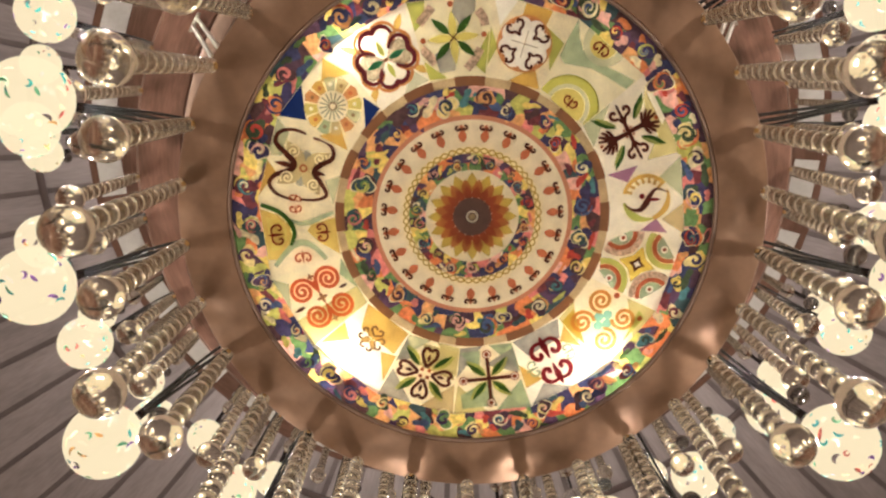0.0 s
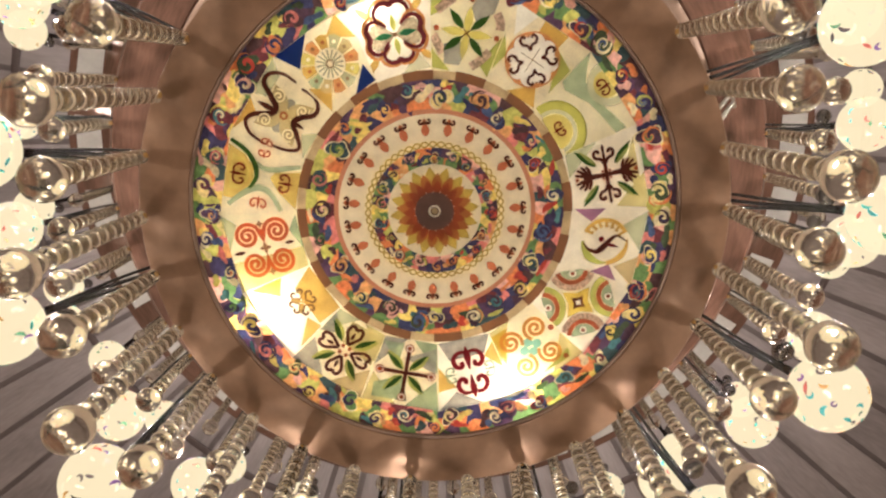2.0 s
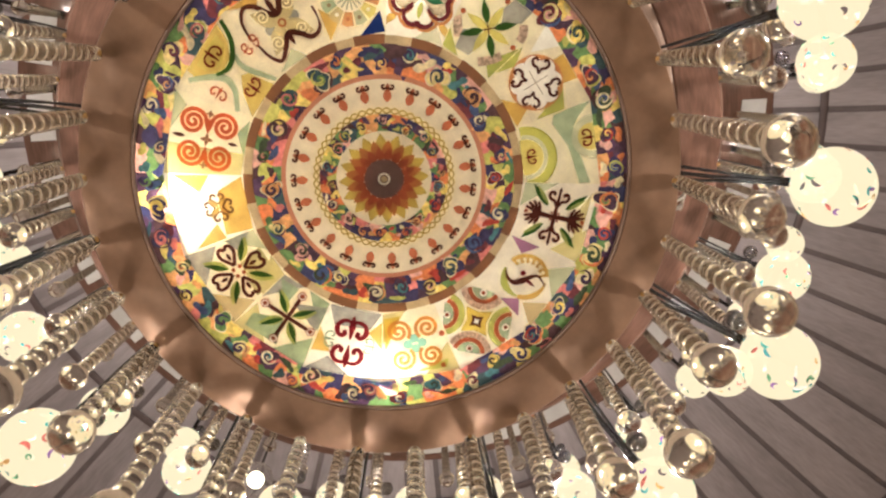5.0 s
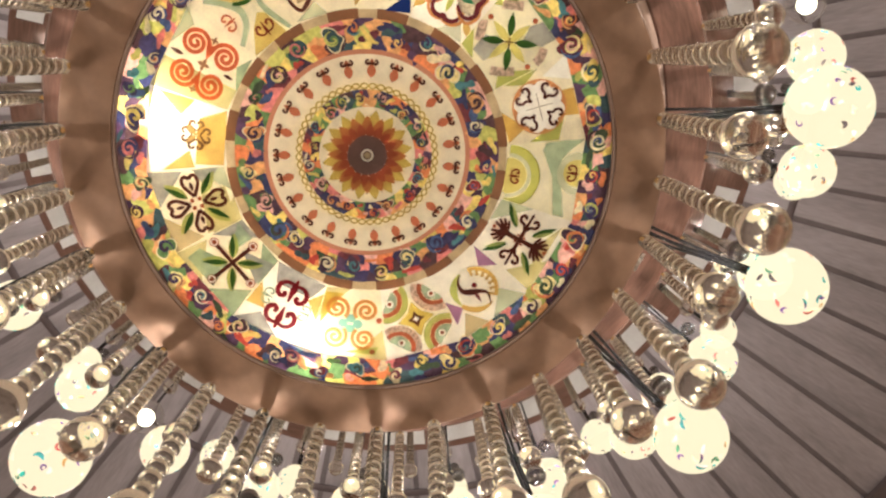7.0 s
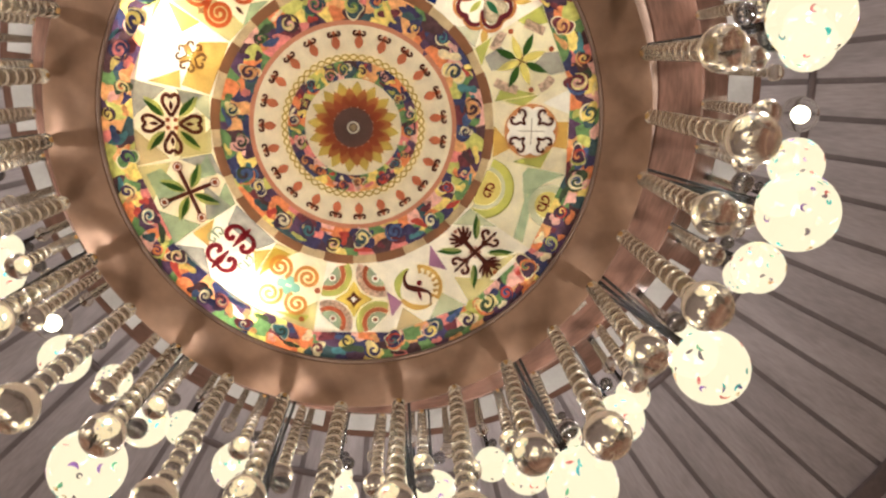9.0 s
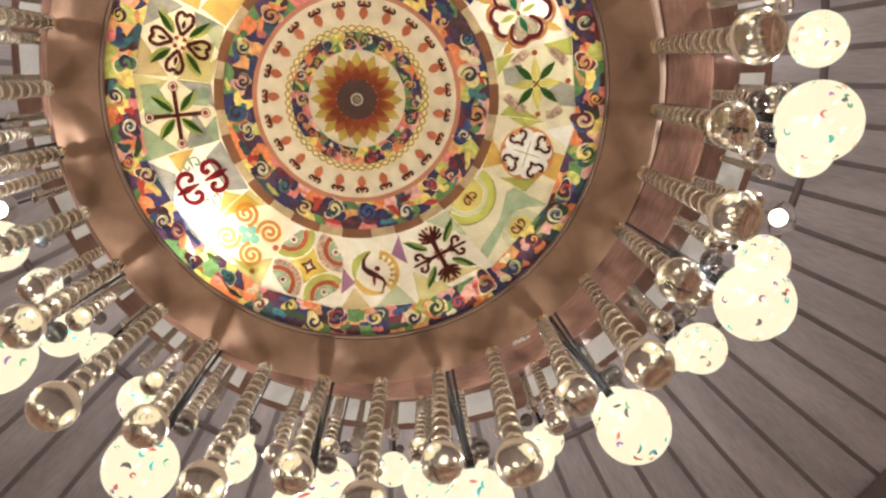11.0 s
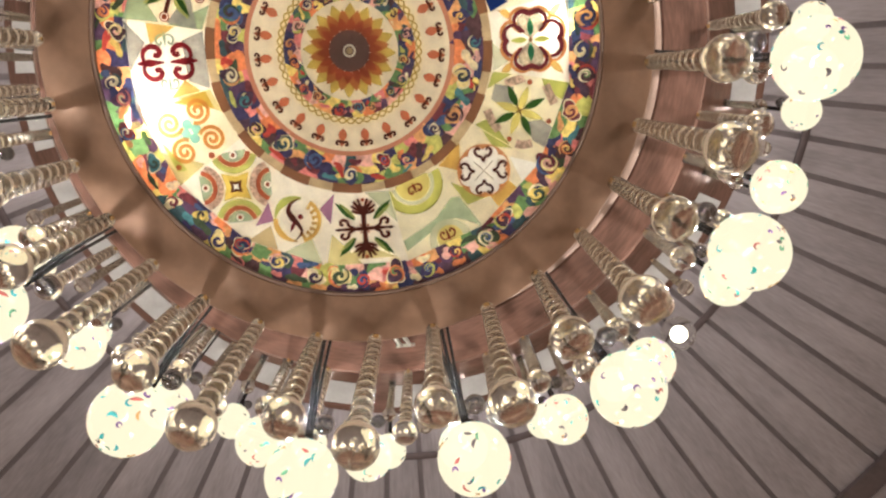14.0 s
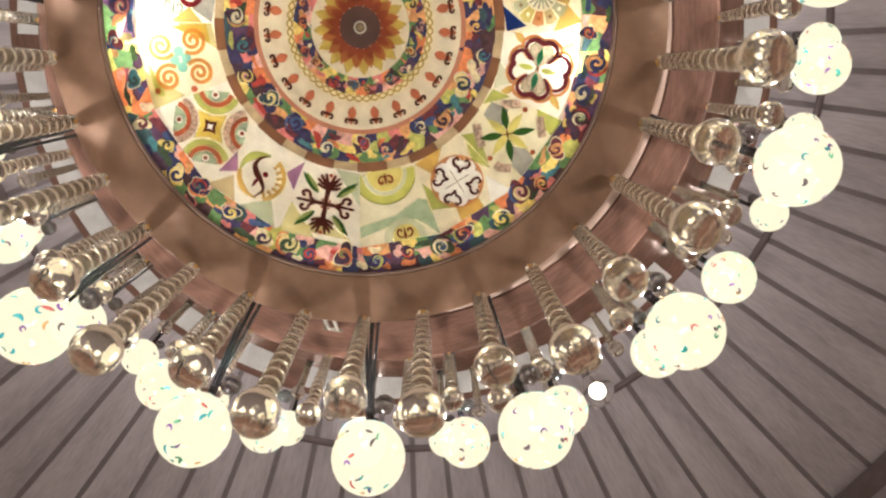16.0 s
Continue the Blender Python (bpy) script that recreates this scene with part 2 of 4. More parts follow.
# ---- mesh helpers ----
def part(name, bm, material, parent=None, label=""):
    me = bpy.data.meshes.new(name)
    bm.to_mesh(me)
    bm.free()
    me.materials.append(material)
    ob = new(name, me)
    if parent is not None:
        ob.parent = parent
    return tagged(ob, label)


def lathe(profile, n=96, smooth=False, closed=True):
    """A ring turned about z from a profile of (radius, height)."""
    bm = bmesh.new()
    rings = []
    for i in range(n):
        a = 2 * math.pi * i / n
        rings.append([bm.verts.new((r * math.cos(a), r * math.sin(a), z)) for r, z in profile])
    m = len(profile)
    for i in range(n):
        p, q = rings[i], rings[(i + 1) % n]
        for j in range(m if closed else m - 1):
            k = (j + 1) % m
            f = bm.faces.new((p[j], q[j], q[k], p[k]))
            f.smooth = smooth
    bmesh.ops.remove_doubles(bm, verts=bm.verts, dist=1e-6)
    bmesh.ops.recalc_face_normals(bm, faces=bm.faces)
    return bm


def ball(bm, r, centre=(0, 0, 0), u=20, v=12, squash=1.0):
    g = bmesh.ops.create_uvsphere(bm, u_segments=u, v_segments=v, radius=r)
    bmesh.ops.scale(bm, vec=(1, 1, squash), verts=g["verts"])
    bmesh.ops.translate(bm, vec=centre, verts=g["verts"])
    for f in bm.faces:
        f.smooth = True
    return bm


def tube(bm, pts, r, n=8):
    """A round rod along points."""
    pts = [Vector(p) for p in pts]
    rings = []
    for i, p in enumerate(pts):
        d = (pts[min(i + 1, len(pts) - 1)] - pts[max(i - 1, 0)]).normalized()
        s = d.cross(Vector((0, 0, 1)))
        s = s.normalized() if s.length > 1e-4 else Vector((1, 0, 0))
        w = s.cross(d)
        rings.append([bm.verts.new(p + r * (math.cos(2 * math.pi * k / n) * s + math.sin(2 * math.pi * k / n) * w)) for k in range(n)])
    for p, q in zip(rings, rings[1:]):
        for k in range(n):
            bm.faces.new((p[k], p[(k + 1) % n], q[(k + 1) % n], q[k])).smooth = True
    bm.faces.new(rings[0])
    bm.faces.new(rings[-1][::-1])
    return bm


# ---- flat drawing: shapes in metres on the panel, at a small depth ----
class Sheet:
    """A flat painted shape or several, u to the outside, v along the ring."""

    def __init__(self, frame_at=(0.0, 0.0), size=1.0, depth=0.0, within=False):
        self.bm, self.r, self.a, self.s, self.depth, self.within = bmesh.new(), frame_at[0], frame_at[1], size, depth, within

    def vert(self, p):
        if self.within:
            u = min(max(p[0], -1.175), 1.155)
            side = 1.088 + 0.199 * u
            p = (u, min(max(p[1], -side), side))
        u, v = self.r + p[0] * self.s, p[1] * self.s
        c, s = math.cos(self.a), math.sin(self.a)
        return self.bm.verts.new((u * c - v * s, u * s + v * c, -self.depth))

    def poly(self, pts):
        self.depth += 0.00001
        f = self.bm.faces.new([self.vert(p) for p in pts])
        if len(pts) > 4:
            bmesh.ops.triangulate(self.bm, faces=[f])
        return self

    def ribbon(self, pts, w):
        """A brush stroke along points; w is its width, or (start, middle, end)."""
        self.depth += 0.00001
        if 2 < len(pts) < 14:
            fine = []
            for i in range(len(pts) - 1):
                p0, p1, p2, p3 = pts[max(i - 1, 0)], pts[i], pts[i + 1], pts[min(i + 2, len(pts) - 1)]
                for k in range(5):
                    t = k / 5
                    fine.append(tuple(0.5 * (2 * p1[c] + (p2[c] - p0[c]) * t + (2 * p0[c] - 5 * p1[c] + 4 * p2[c] - p3[c]) * t * t
                                             + (3 * p1[c] - p0[c] - 3 * p2[c] + p3[c]) * t ** 3) for c in (0, 1)))
            pts = fine + [pts[-1]]
        n = len(pts)
        row = []
        for i, p in enumerate(pts):
            a, b = pts[max(i - 1, 0)], pts[min(i + 1, n - 1)]
            dx, dy = b[0] - a[0], b[1] - a[1]
            ln = math.hypot(dx, dy) or 1
            k = i / (n - 1)
            if isinstance(w, tuple):
                ww = w[0] + (w[1] - w[0]) * k * 2 if k < 0.5 else w[1] + (w[2] - w[1]) * (k * 2 - 1)
            else:
                ww = w
            ww = max(ww, 0.002) / 2
            self.depth += 0.000004
            row.append((self.vert((p[0] - dy / ln * ww, p[1] + dx / ln * ww)), self.vert((p[0] + dy / ln * ww, p[1] - dx / ln * ww))))
        for (a, b), (c, d) in zip(row, row[1:]):
            self.bm.faces.new((a, b, d, c))
        return self

    def disc(self, x, y, r, n=24, ry=None):
        ry = ry or r
        return self.poly([(x + r * math.cos(2 * math.pi * i / n), y + ry * math.sin(2 * math.pi * i / n)) for i in range(n)])

    def hoop(self, x, y, r, w, n=32):
        pts = [(x + r * math.cos(2 * math.pi * i / n), y + r * math.sin(2 * math.pi * i / n)) for i in range(n + 1)]
        return self.ribbon(pts, w)

    def leaf(self, x, y, ang, ln, w, n=9):
        c, s = math.cos(ang), math.sin(ang)
        up = [(ln * i / n, w / 2 * math.sin(math.pi * (i / n) ** 0.85)) for i in range(n + 1)]
        pts = up + [(a, -b) for a, b in up[-2:0:-1]]
        return self.poly([(x + a * c - b * s, y + a * s + b * c) for a, b in pts])

    def spiral(self, x, y, r, start, turns, w, flip=1, n=40, inner=0.08):
        pts = []
        for i in range(n + 1):
            k = i / n
            a = start + flip * turns * 2 * math.pi * k
            q = r * (1 - (1 - inner) * k)
            pts.append((x + q * math.cos(a), y + q * math.sin(a)))
        return self.ribbon(pts, w)

    def arc(self, x, y, r, a0, a1, w, n=18):
        return self.ribbon([(x + r * math.cos(math.radians(a0 + (a1 - a0) * i / n)), y + r * math.sin(math.radians(a0 + (a1 - a0) * i / n))) for i in range(n + 1)], w)


def annulus(r0, r1, depth, n=160):
    s = Sheet(depth=depth)
    for i in range(n):
        a, b = 2 * math.pi * i / n, 2 * math.pi * (i + 1) / n
        s.depth = depth
        s.poly([(r0 * math.cos(a), r0 * math.sin(a)), (r1 * math.cos(a), r1 * math.sin(a)), (r1 * math.cos(b), r1 * math.sin(b)), (r0 * math.cos(b), r0 * math.sin(b))])
    bmesh.ops.remove_doubles(s.bm, verts=s.bm.verts, dist=1e-6)
    return s.bm


# ---- room ----
def room():
    # wall and floor stay out of view, added pale to bounce lamp light up
    bm = lathe([(6.0, 0.0), (6.3, 0.0), (6.3, 7.3), (6.0, 7.3)], 64)
    tagged(part("wall", bm, PLASTER), "unseen beige wall added round the hall to bounce light", "wall", kind="structure")
    bm = bmesh.new()
    bmesh.ops.create_circle(bm, cap_ends=True, segments=64, radius=6.3)
    tagged(part("floor", bm, STONE), "unseen pale floor added to bounce light upwards", "floor", kind="structure")
    # ceiling: radial boards with recessed dark joints
    bm = bmesh.new()
    n = 75
    for i in range(n):
        a = 2 * math.pi * (i + 0.5) / n + math.radians(0.86)
        drop = rng.uniform(0, 0.006)
        side = Vector((-math.sin(a), math.cos(a), 0))
        out = Vector((math.cos(a), math.sin(a), 0))
        steps = [2.5, 3.2, 4.1, 5.1, 6.1]
        half = math.pi / n
        low, high = [], []
        for r in steps:
            h = r * math.tan(half) - 0.021
            for s in (-1, 1):
                p = out * r + side * (h * s)
                low.append(bm.verts.new((p.x, p.y, CEIL - drop)))
                high.append(bm.verts.new((p.x, p.y, CEIL + 0.014)))
        for k in range(len(steps) - 1):
            j = 2 * k
            bm.faces.new((low[j], low[j + 1], low[j + 3], low[j + 2]))
            bm.faces.new((low[j], low[j + 2], high[j + 2], high[j]))
            bm.faces.new((low[j + 1], high[j + 1], high[j + 3], low[j + 3]))
        bm.faces.new((low[0], high[0], high[1], low[1]))
    bmesh.ops.recalc_face_normals(bm, faces=bm.faces)
    ceiling = tagged(part("ceiling", bm, BOARD), "grey-brown boarded ceiling with boards running out from the middle", "ceiling", kind="structure")
    bm = bmesh.new()
    bmesh.ops.create_circle(bm, cap_ends=True, segments=64, radius=6.3)
    bmesh.ops.translate(bm, vec=(0, 0, CEIL + 0.014), verts=bm.verts)
    tagged(part("ceiling_backing", bm, GAP), "dark joints behind the ceiling boards", "ceiling", kind="structure")
    # thin dark ring lying just under the boards
    bm = lathe([(2.90, CEIL - 0.014), (2.905, CEIL - 0.02), (2.95, CEIL - 0.02), (2.955, CEIL - 0.014), (2.955, CEIL - 0.007), (2.90, CEIL - 0.007)], 128, True)
    tagged(part("trim", bm, DARKRING), "thin dark ring on the ceiling", "trim", kind="structure")
    bm = lathe([(4.78, CEIL - 0.05), (4.96, CEIL - 0.05), (4.96, CEIL - 0.008), (4.78, CEIL - 0.008)], 128)
    tagged(part("trim", bm, DARKRING), "dark ring beam across the ceiling boards", "trim", kind="structure")
    # rosette round the chandelier's fixing
    bm = lathe([(1.2, CEIL - 0.03), (2.56, CEIL - 0.03), (2.56, CEIL - 0.004), (1.2, CEIL - 0.004)], 120)
    ros = tagged(part("ceiling_rosette", bm, WOOD), "red-brown wooden ceiling ring with pale inset panels", "ceiling rosette", kind="structure")
    for i in range(30):
        a = math.radians(-124 + 12 * i)
        s = bmesh.new()
        vs = []
        for z in (CEIL - 0.036, CEIL - 0.028):
            for r, k in ((2.34, -1), (2.51, -1), (2.51, 1), (2.34, 1)):
                b = a + k * math.radians(4.3)
                vs.append(s.verts.new((r * math.cos(b), r * math.sin(b), z)))
        s.faces.new(vs[:4])
        s.faces.new(vs[4:])
        for k in range(4):
            s.faces.new((vs[k], vs[(k + 1) % 4], vs[4 + (k + 1) % 4], vs[4 + k]))
        part("inset_panel", s, PALE, ros)


room()


# ---- chandelier frame ----
def chandelier():
    root = tagged(new("chandelier"), "round two-tier chandelier frame of lacquered copper and wood", "chandelier")
    root.location = (0, 0, H)
    part("lower_ring", lathe([(0.752, -0.012), (0.758, -0.020), (0.906, -0.020), (0.909, -0.017), (0.910, 0.10), (0.752, 0.10)], 180), COPPER, root, "flat lacquered copper ring")
    part("panel_lip", lathe([(0.746, -0.004), (0.746, -0.016), (0.751, -0.019), (0.755, -0.016), (0.755, -0.004)], 180, True), EDGE, root, "thin pale bronze lip")
    # unseen white box, added to spread the bulbs' light over the panel
    part("reflector_box", lathe([(0.751, 0.004), (0.751, 0.26), (0.0005, 0.26), (0.0005, 0.27), (0.765, 0.27), (0.765, 0.004)], 96), BACKBOX, root, "unseen white box added to spread the bulb light")
    part("stem", lathe([(0.02, 0.27), (0.02, 2.93), (0.035, 2.93), (0.035, 0.27)], 24, True), BRASS, root)
    part("upper_ring", lathe([(0.3, 1.12), (1.27, 1.12), (1.285, 1.105), (1.475, 1.105), (1.49, 1.118), (1.49, 1.20), (0.3, 1.20)], 180), WOOD, root, "glossy red-brown wooden ring")
    part("upper_ring_step", lathe([(1.205, 1.095), (1.215, 1.088), (1.262, 1.088), (1.270, 1.095), (1.270, 1.119), (1.205, 1.119)], 180, True), EDGE, root, "pale bronze step")
    for deg in (-30, -150, 90):
        a = math.radians(deg)
        p, q = Vector((0.86 * math.cos(a), 0.86 * math.sin(a), 0.10)), Vector((1.34 * math.cos(a), 1.34 * math.sin(a), 1.085))
        bm = bmesh.new()
        n = 110
        for i in range(n + 1):
            c = p.lerp(q, i / n)
            c += Vector((-math.sin(a), math.cos(a), 0)) * (0.021 if i % 2 else -0.021)
            ball(bm, 0.0095, c, 8, 6)
        part("chain", bm, CHROME, root, "silver bead chain")
        bm = bmesh.new()
        s = Vector((-math.sin(a), math.cos(a), 0)) * 0.045
        tube(bm, [q - s, q + s], 0.008)
        part("chain_hook", bm, CHROME, root)
    return root


chandelier()


# ---- painted panel ----
def wobbly(s, x, y, r, seed, n=16):
    w = random.Random(seed)
    ph = [w.uniform(0, 6.28) for _ in range(3)]
    pts = []
    for i in range(n):
        a = 2 * math.pi * i / n
        q = r * (1 + 0.28 * math.sin(2 * a + ph[0]) + 0.18 * math.sin(3 * a + ph[1]) + 0.08 * math.sin(5 * a + ph[2]))
        pts.append((x + q * math.cos(a), y + q * math.sin(a)))
    s.poly(pts)


def stroke(s, x, y, heading, length, width, bend, n=14):
    """A fat brush stroke with round ends that winds as it goes."""
    pts, rows = [], []
    for k in range(n + 1):
        pts.append((x, y, heading))
        x, y = x + length / n * math.cos(heading), y + length / n * math.sin(heading)
        heading += bend * math.cos(2.6 * k / n) / n
    for k, (px, py, h) in enumerate(pts):
        q = 2 * k / n - 1
        w = width / 2 * math.sqrt(max(0.0, 1 - abs(q) ** 3.2)) * (1 + 0.22 * math.sin(5 * q + bend))
        rows.append(((px - w * math.sin(h), py + w * math.cos(h)), (px + w * math.sin(h), py - w * math.cos(h))))
    s.poly([p for p, _ in rows] + [q for _, q in reversed(rows[1:-1])])


def swirl_ring(panel, r0, r1, count, lanes, seed):
    """A band of dark patches with winding strokes, blobs and spirals painted over it."""
    w = random.Random(seed)
    mid, half = (r0 + r1) / 2, (r1 - r0) / 2

    def bent(i, j, steps_a, steps_r):
        a, r = 2 * math.pi * i / steps_a, r0 + (r1 - r0) * j / steps_r
        k = noise.noise_vector(Vector((math.cos(a) * r, math.sin(a) * r, seed * 0.37)) * (1.25 / half))
        edge = 0.0 if j in (0, steps_r) else 1.0
        a += k.x * half * 0.75 / r
        r += k.y * half * 0.60 * edge
        return (r * math.cos(a), r * math.sin(a))

    s = Sheet(depth=0.0002)
    fine, cells = 5, count * 2
    for i in range(cells):
        for j in range(lanes):
            i0, j0 = i * fine, j * fine
            ring = [(i0 + k, j0) for k in range(fine)] + [(i0 + fine, j0 + k) for k in range(fine)]
            ring += [(i0 + fine - k, j0 + fine) for k in range(fine)] + [(i0, j0 + fine - k) for k in range(fine)]
            s.depth = 0.0002 + 0.00002 * ((i * 7 + j * 3) % 11)
            s.poly([bent(a, b, cells * fine, lanes * fine) for a, b in ring])
    tagged(part("swirl_ground", s.bm, GROUND, panel, "dark patchwork behind the coloured swirls"), kind="stuff")
    for i in range(count * 5 // 2):
        a = 2 * math.pi * (i + w.uniform(-0.4, 0.4)) / (count * 5 // 2)
        s = Sheet(depth=0.0010 + 0.00006 * (i % 6))
        rr = mid + (1 if i % 2 else -1) * half * w.uniform(0.25, 0.62)
        x, y = rr * math.cos(a), rr * math.sin(a)
        width = half * w.uniform(0.34, 0.52)
        if w.random() < 0.6:
            along = a + math.pi / 2 * w.choice((-1, 1)) + w.uniform(-0.5, 0.5)
            stroke(s, x, y, along, half * w.uniform(1.0, 1.7), width, w.uniform(-2.4, 2.4))
        else:
            wobbly(s, x, y, width * w.uniform(0.62, 0.82), w.random(), 20)
        for v in s.bm.verts:
            far = math.hypot(v.co.x, v.co.y)
            keep = (mid + (half - 0.001) * math.tanh(1.25 * (far - mid) / half)) / far
            v.co.x, v.co.y = v.co.x * keep, v.co.y * keep
        part("blob", s.bm, SWIRL if w.random() < 0.72 else DARKSWIRL, panel)
    many = count * 9 // 10
    for i in range(many):
        a = 2 * math.pi * (i + 0.5 + w.uniform(-0.3, 0.3)) / many
        q = half * w.uniform(0.44, 0.74)
        rr = mid + (half - q) * w.uniform(0.3, 1.0) * (1 if i % 2 else -1)
        x, y = rr * math.cos(a), rr * math.sin(a)
        st, fl = w.uniform(0, 6.28), w.choice((-1, 1))
        dark = w.random() < 0.6
        one, two = (DARKSWIRL, SWIRL) if dark else (SWIRL, DARKSWIRL)
        shape = w.random()
        s = Sheet(depth=0.0018)
        wobbly(s, x, y, q * 0.84, shape, 26)
        swirl = part("swirl", s.bm, one, panel)
        if i % 4 == 0:
            t = Sheet(depth=0.0015)
            wobbly(t, x, y, q * 0.96, shape, 26)
            part("outline", t.bm, OUTLINE, swirl)

        def wound(t, size, turns, wide, shift, n=26):
            pts = []
            for k in range(n + 1):
                g = k / n
                b = st + shift + fl * turns * 6.283 * g
                e = size * (1 - 0.82 * g) * (1 + 0.10 * math.sin(2 * b + shape * 9))
                pts.append((x + e * math.cos(b), y + e * math.sin(b)))
            t.ribbon(pts, (wide * 0.15, wide, wide * 0.55))
            t.disc(*pts[-1], wide * 0.34, 12)

        t = Sheet(depth=0.0022)
        wound(t, q * 0.80, w.uniform(0.8, 1.35), q * 0.42, 0.0)
        part("curl", t.bm, two, panel)
        if shape < 0.7:
            t = Sheet(depth=0.0025)
            wound(t, q * 0.50, w.uniform(0.6, 1.1), q * 0.22, 2.2 * fl)
            part("inner_curl", t.bm, SWIRL if dark else DARKSWIRL, panel)
        if shape > 0.45:
            t = Sheet(depth=0.0027)
            t.ribbon([(x + q * 0.95 * math.cos(st + 2.6 + fl * k * 0.22), y + q * 0.92 * math.sin(st + 2.6 + fl * k * 0.22)) for k in range(12)], (0.002, q * 0.30, 0.002))
            part("rim_stroke", t.bm, SWIRL if w.random() < 0.6 else DARKSWIRL, panel)


def scroll_pair(s, x, y, ang, size, w):
    """A pointed stem with a full scroll on each side, as on a cast-iron fleur."""
    c, n = math.cos(ang), math.sin(ang)

    def at(p):
        return (x + size * (p[0] * c - p[1] * n), y + size * (p[0] * n + p[1] * c))

    for f in (-1, 1):
        s.ribbon([at((p, f * q)) for p, q in ((-0.30, 0.02), (-0.46, 0.22), (-0.42, 0.58), (-0.12, 0.84), (0.26, 0.82), (0.46, 0.58), (0.34, 0.36), (0.12, 0.44))], (w * 0.7, w * 1.15, w))
    s.ribbon([at((-0.80, 0)), at((-0.35, 0)), at((0.1, 0)), at((0.66, 0))], (w * 0.4, w * 1.7, w * 0.3))


def tile_shapes(k):
    """The painted pieces of tile k: (material, name, drawing) in a square of -1..1, u outwards."""
    P = math.pi
    diag = [P / 4, 3 * P / 4, 5 * P / 4, 7 * P / 4]
    quad = [0, P / 2, P, 3 * P / 2]
    L = []

    def pc(mat, fn, name="motif"):
        L.append((mat, fn, name))

    tri = lambda pts: (lambda s: s.poly(pts))
    if k == 0:
        pc(PALEYELLOW, tri([(1, -1), (1, 1), (0.55, 0)]))
        pc(GREEN, lambda s: [s.leaf(0.40 * math.cos(a), 0.40 * math.sin(a), a, 0.86, 0.21) for a in diag], "leaves")
        pc(LIME, lambda s: [s.leaf(0.42 * math.cos(a + 0.12), 0.42 * math.sin(a + 0.12), a + 0.05, 0.74, 0.12) for a in diag], "leaf_light")

        def cross(s):
            s.ribbon([(-0.50, 0), (-0.2, 0.01), (0.2, 0), (0.50, 0)], (0.18, 0.13, 0.18)).ribbon([(0, -0.90), (0, -0.3), (0, 0.3), (0, 0.90)], (0.06, 0.14, 0.06))
            for f in (-1, 1):
                s.poly([(f * 0.36, -0.05 * f), (f * 0.56, -0.15 * f), (f * 0.72, -0.13 * f), (f * 0.74, 0.13 * f), (f * 0.56, 0.15 * f), (f * 0.36, 0.05 * f)])
                for g in (-1, 1):
                    for u0, u1, v1 in ((0.50, 0.60, 0.37), (0.60, 0.76, 0.38), (0.68, 0.90, 0.30), (0.70, 0.97, 0.15)):
                        s.ribbon([(f * u0, g * 0.08), (f * (u0 * 0.7 + u1 * 0.3), g * v1 * 0.62), (f * u1, g * v1)], (0.10, 0.10, 0.07))
                    s.ribbon([(g * q, f * p) for p, q in ((0.34, 0.03), (0.50, 0.12), (0.54, 0.25), (0.66, 0.31), (0.76, 0.25), (0.74, 0.16), (0.67, 0.17))], (0.09, 0.10, 0.095))
                s.leaf(0, f * 0.74, f * P / 2, 0.22, 0.10)
        pc(BROWN, cross, "cross")
        pc(TERRA, lambda s: [s.disc(0.16 * math.cos(a), 0.16 * math.sin(a), 0.04, 10) for a in diag] and s.disc(0.93, 0, 0.07, 10) and s.disc(-0.93, 0, 0.06, 10), "dots")
    elif k == 1:
        pc(MINT, tri([(1.15, -1.2), (1.15, 0.1), (0.45, -0.62)]), "corner")
        pc(CREAM, tri([(1.15, 1.3), (1.15, 0.3), (0.45, 0.75)]), "corner")
        pc(PURPLE, tri([(-1.17, -0.85), (-0.2, -1.05), (-0.55, -0.55)]), "corner")
        pc(PURPLE, tri([(-0.25, 1.04), (0.62, 1.2), (0.28, 0.70)]), "corner")
        pc(WHITE_GROUND, lambda s: s.disc(0, 0, 0.74, 36), "circle")
        pc(LIME, lambda s: s.ribbon([(0.70 * math.cos(0.1 * q), 0.70 * math.sin(0.1 * q)) for q in range(13, 31)], (0.05, 0.26, 0.08)), "circle_edge")
        pc(AMBER, lambda s: s.ribbon([(0.70 * math.cos(0.1 * q), 0.70 * math.sin(0.1 * q)) for q in range(-3, 14)], (0.04, 0.20, 0.14)), "circle_arc")
        pc(AMBER, lambda s: s.arc(0, 0, 0.70, 196, 326, 0.12) and [s.ribbon([(q * math.cos(math.radians(a + 4 * (q < 0.5))), q * math.sin(math.radians(a + 4 * (q < 0.5)))) for q in (0.66, 0.56, 0.47)], (0.10, 0.08, 0.13)) for a in range(202, 330, 20)], "scallops")
        pc(BROWN, lambda s: s.ribbon([(-0.67, 0.15), (-0.45, 0.34), (-0.19, 0.36), (0.0, 0.16), (0.11, -0.03), (0.34, -0.25), (0.72, -0.10)], (0.03, 0.21, 0.02)), "swoosh")
        pc(MAROON, lambda s: s.leaf(0.06, 0.07, 0.06, 0.40, 0.11) and s.disc(-0.13, -0.06, 0.09, 12), "seed")
    elif k == 2:
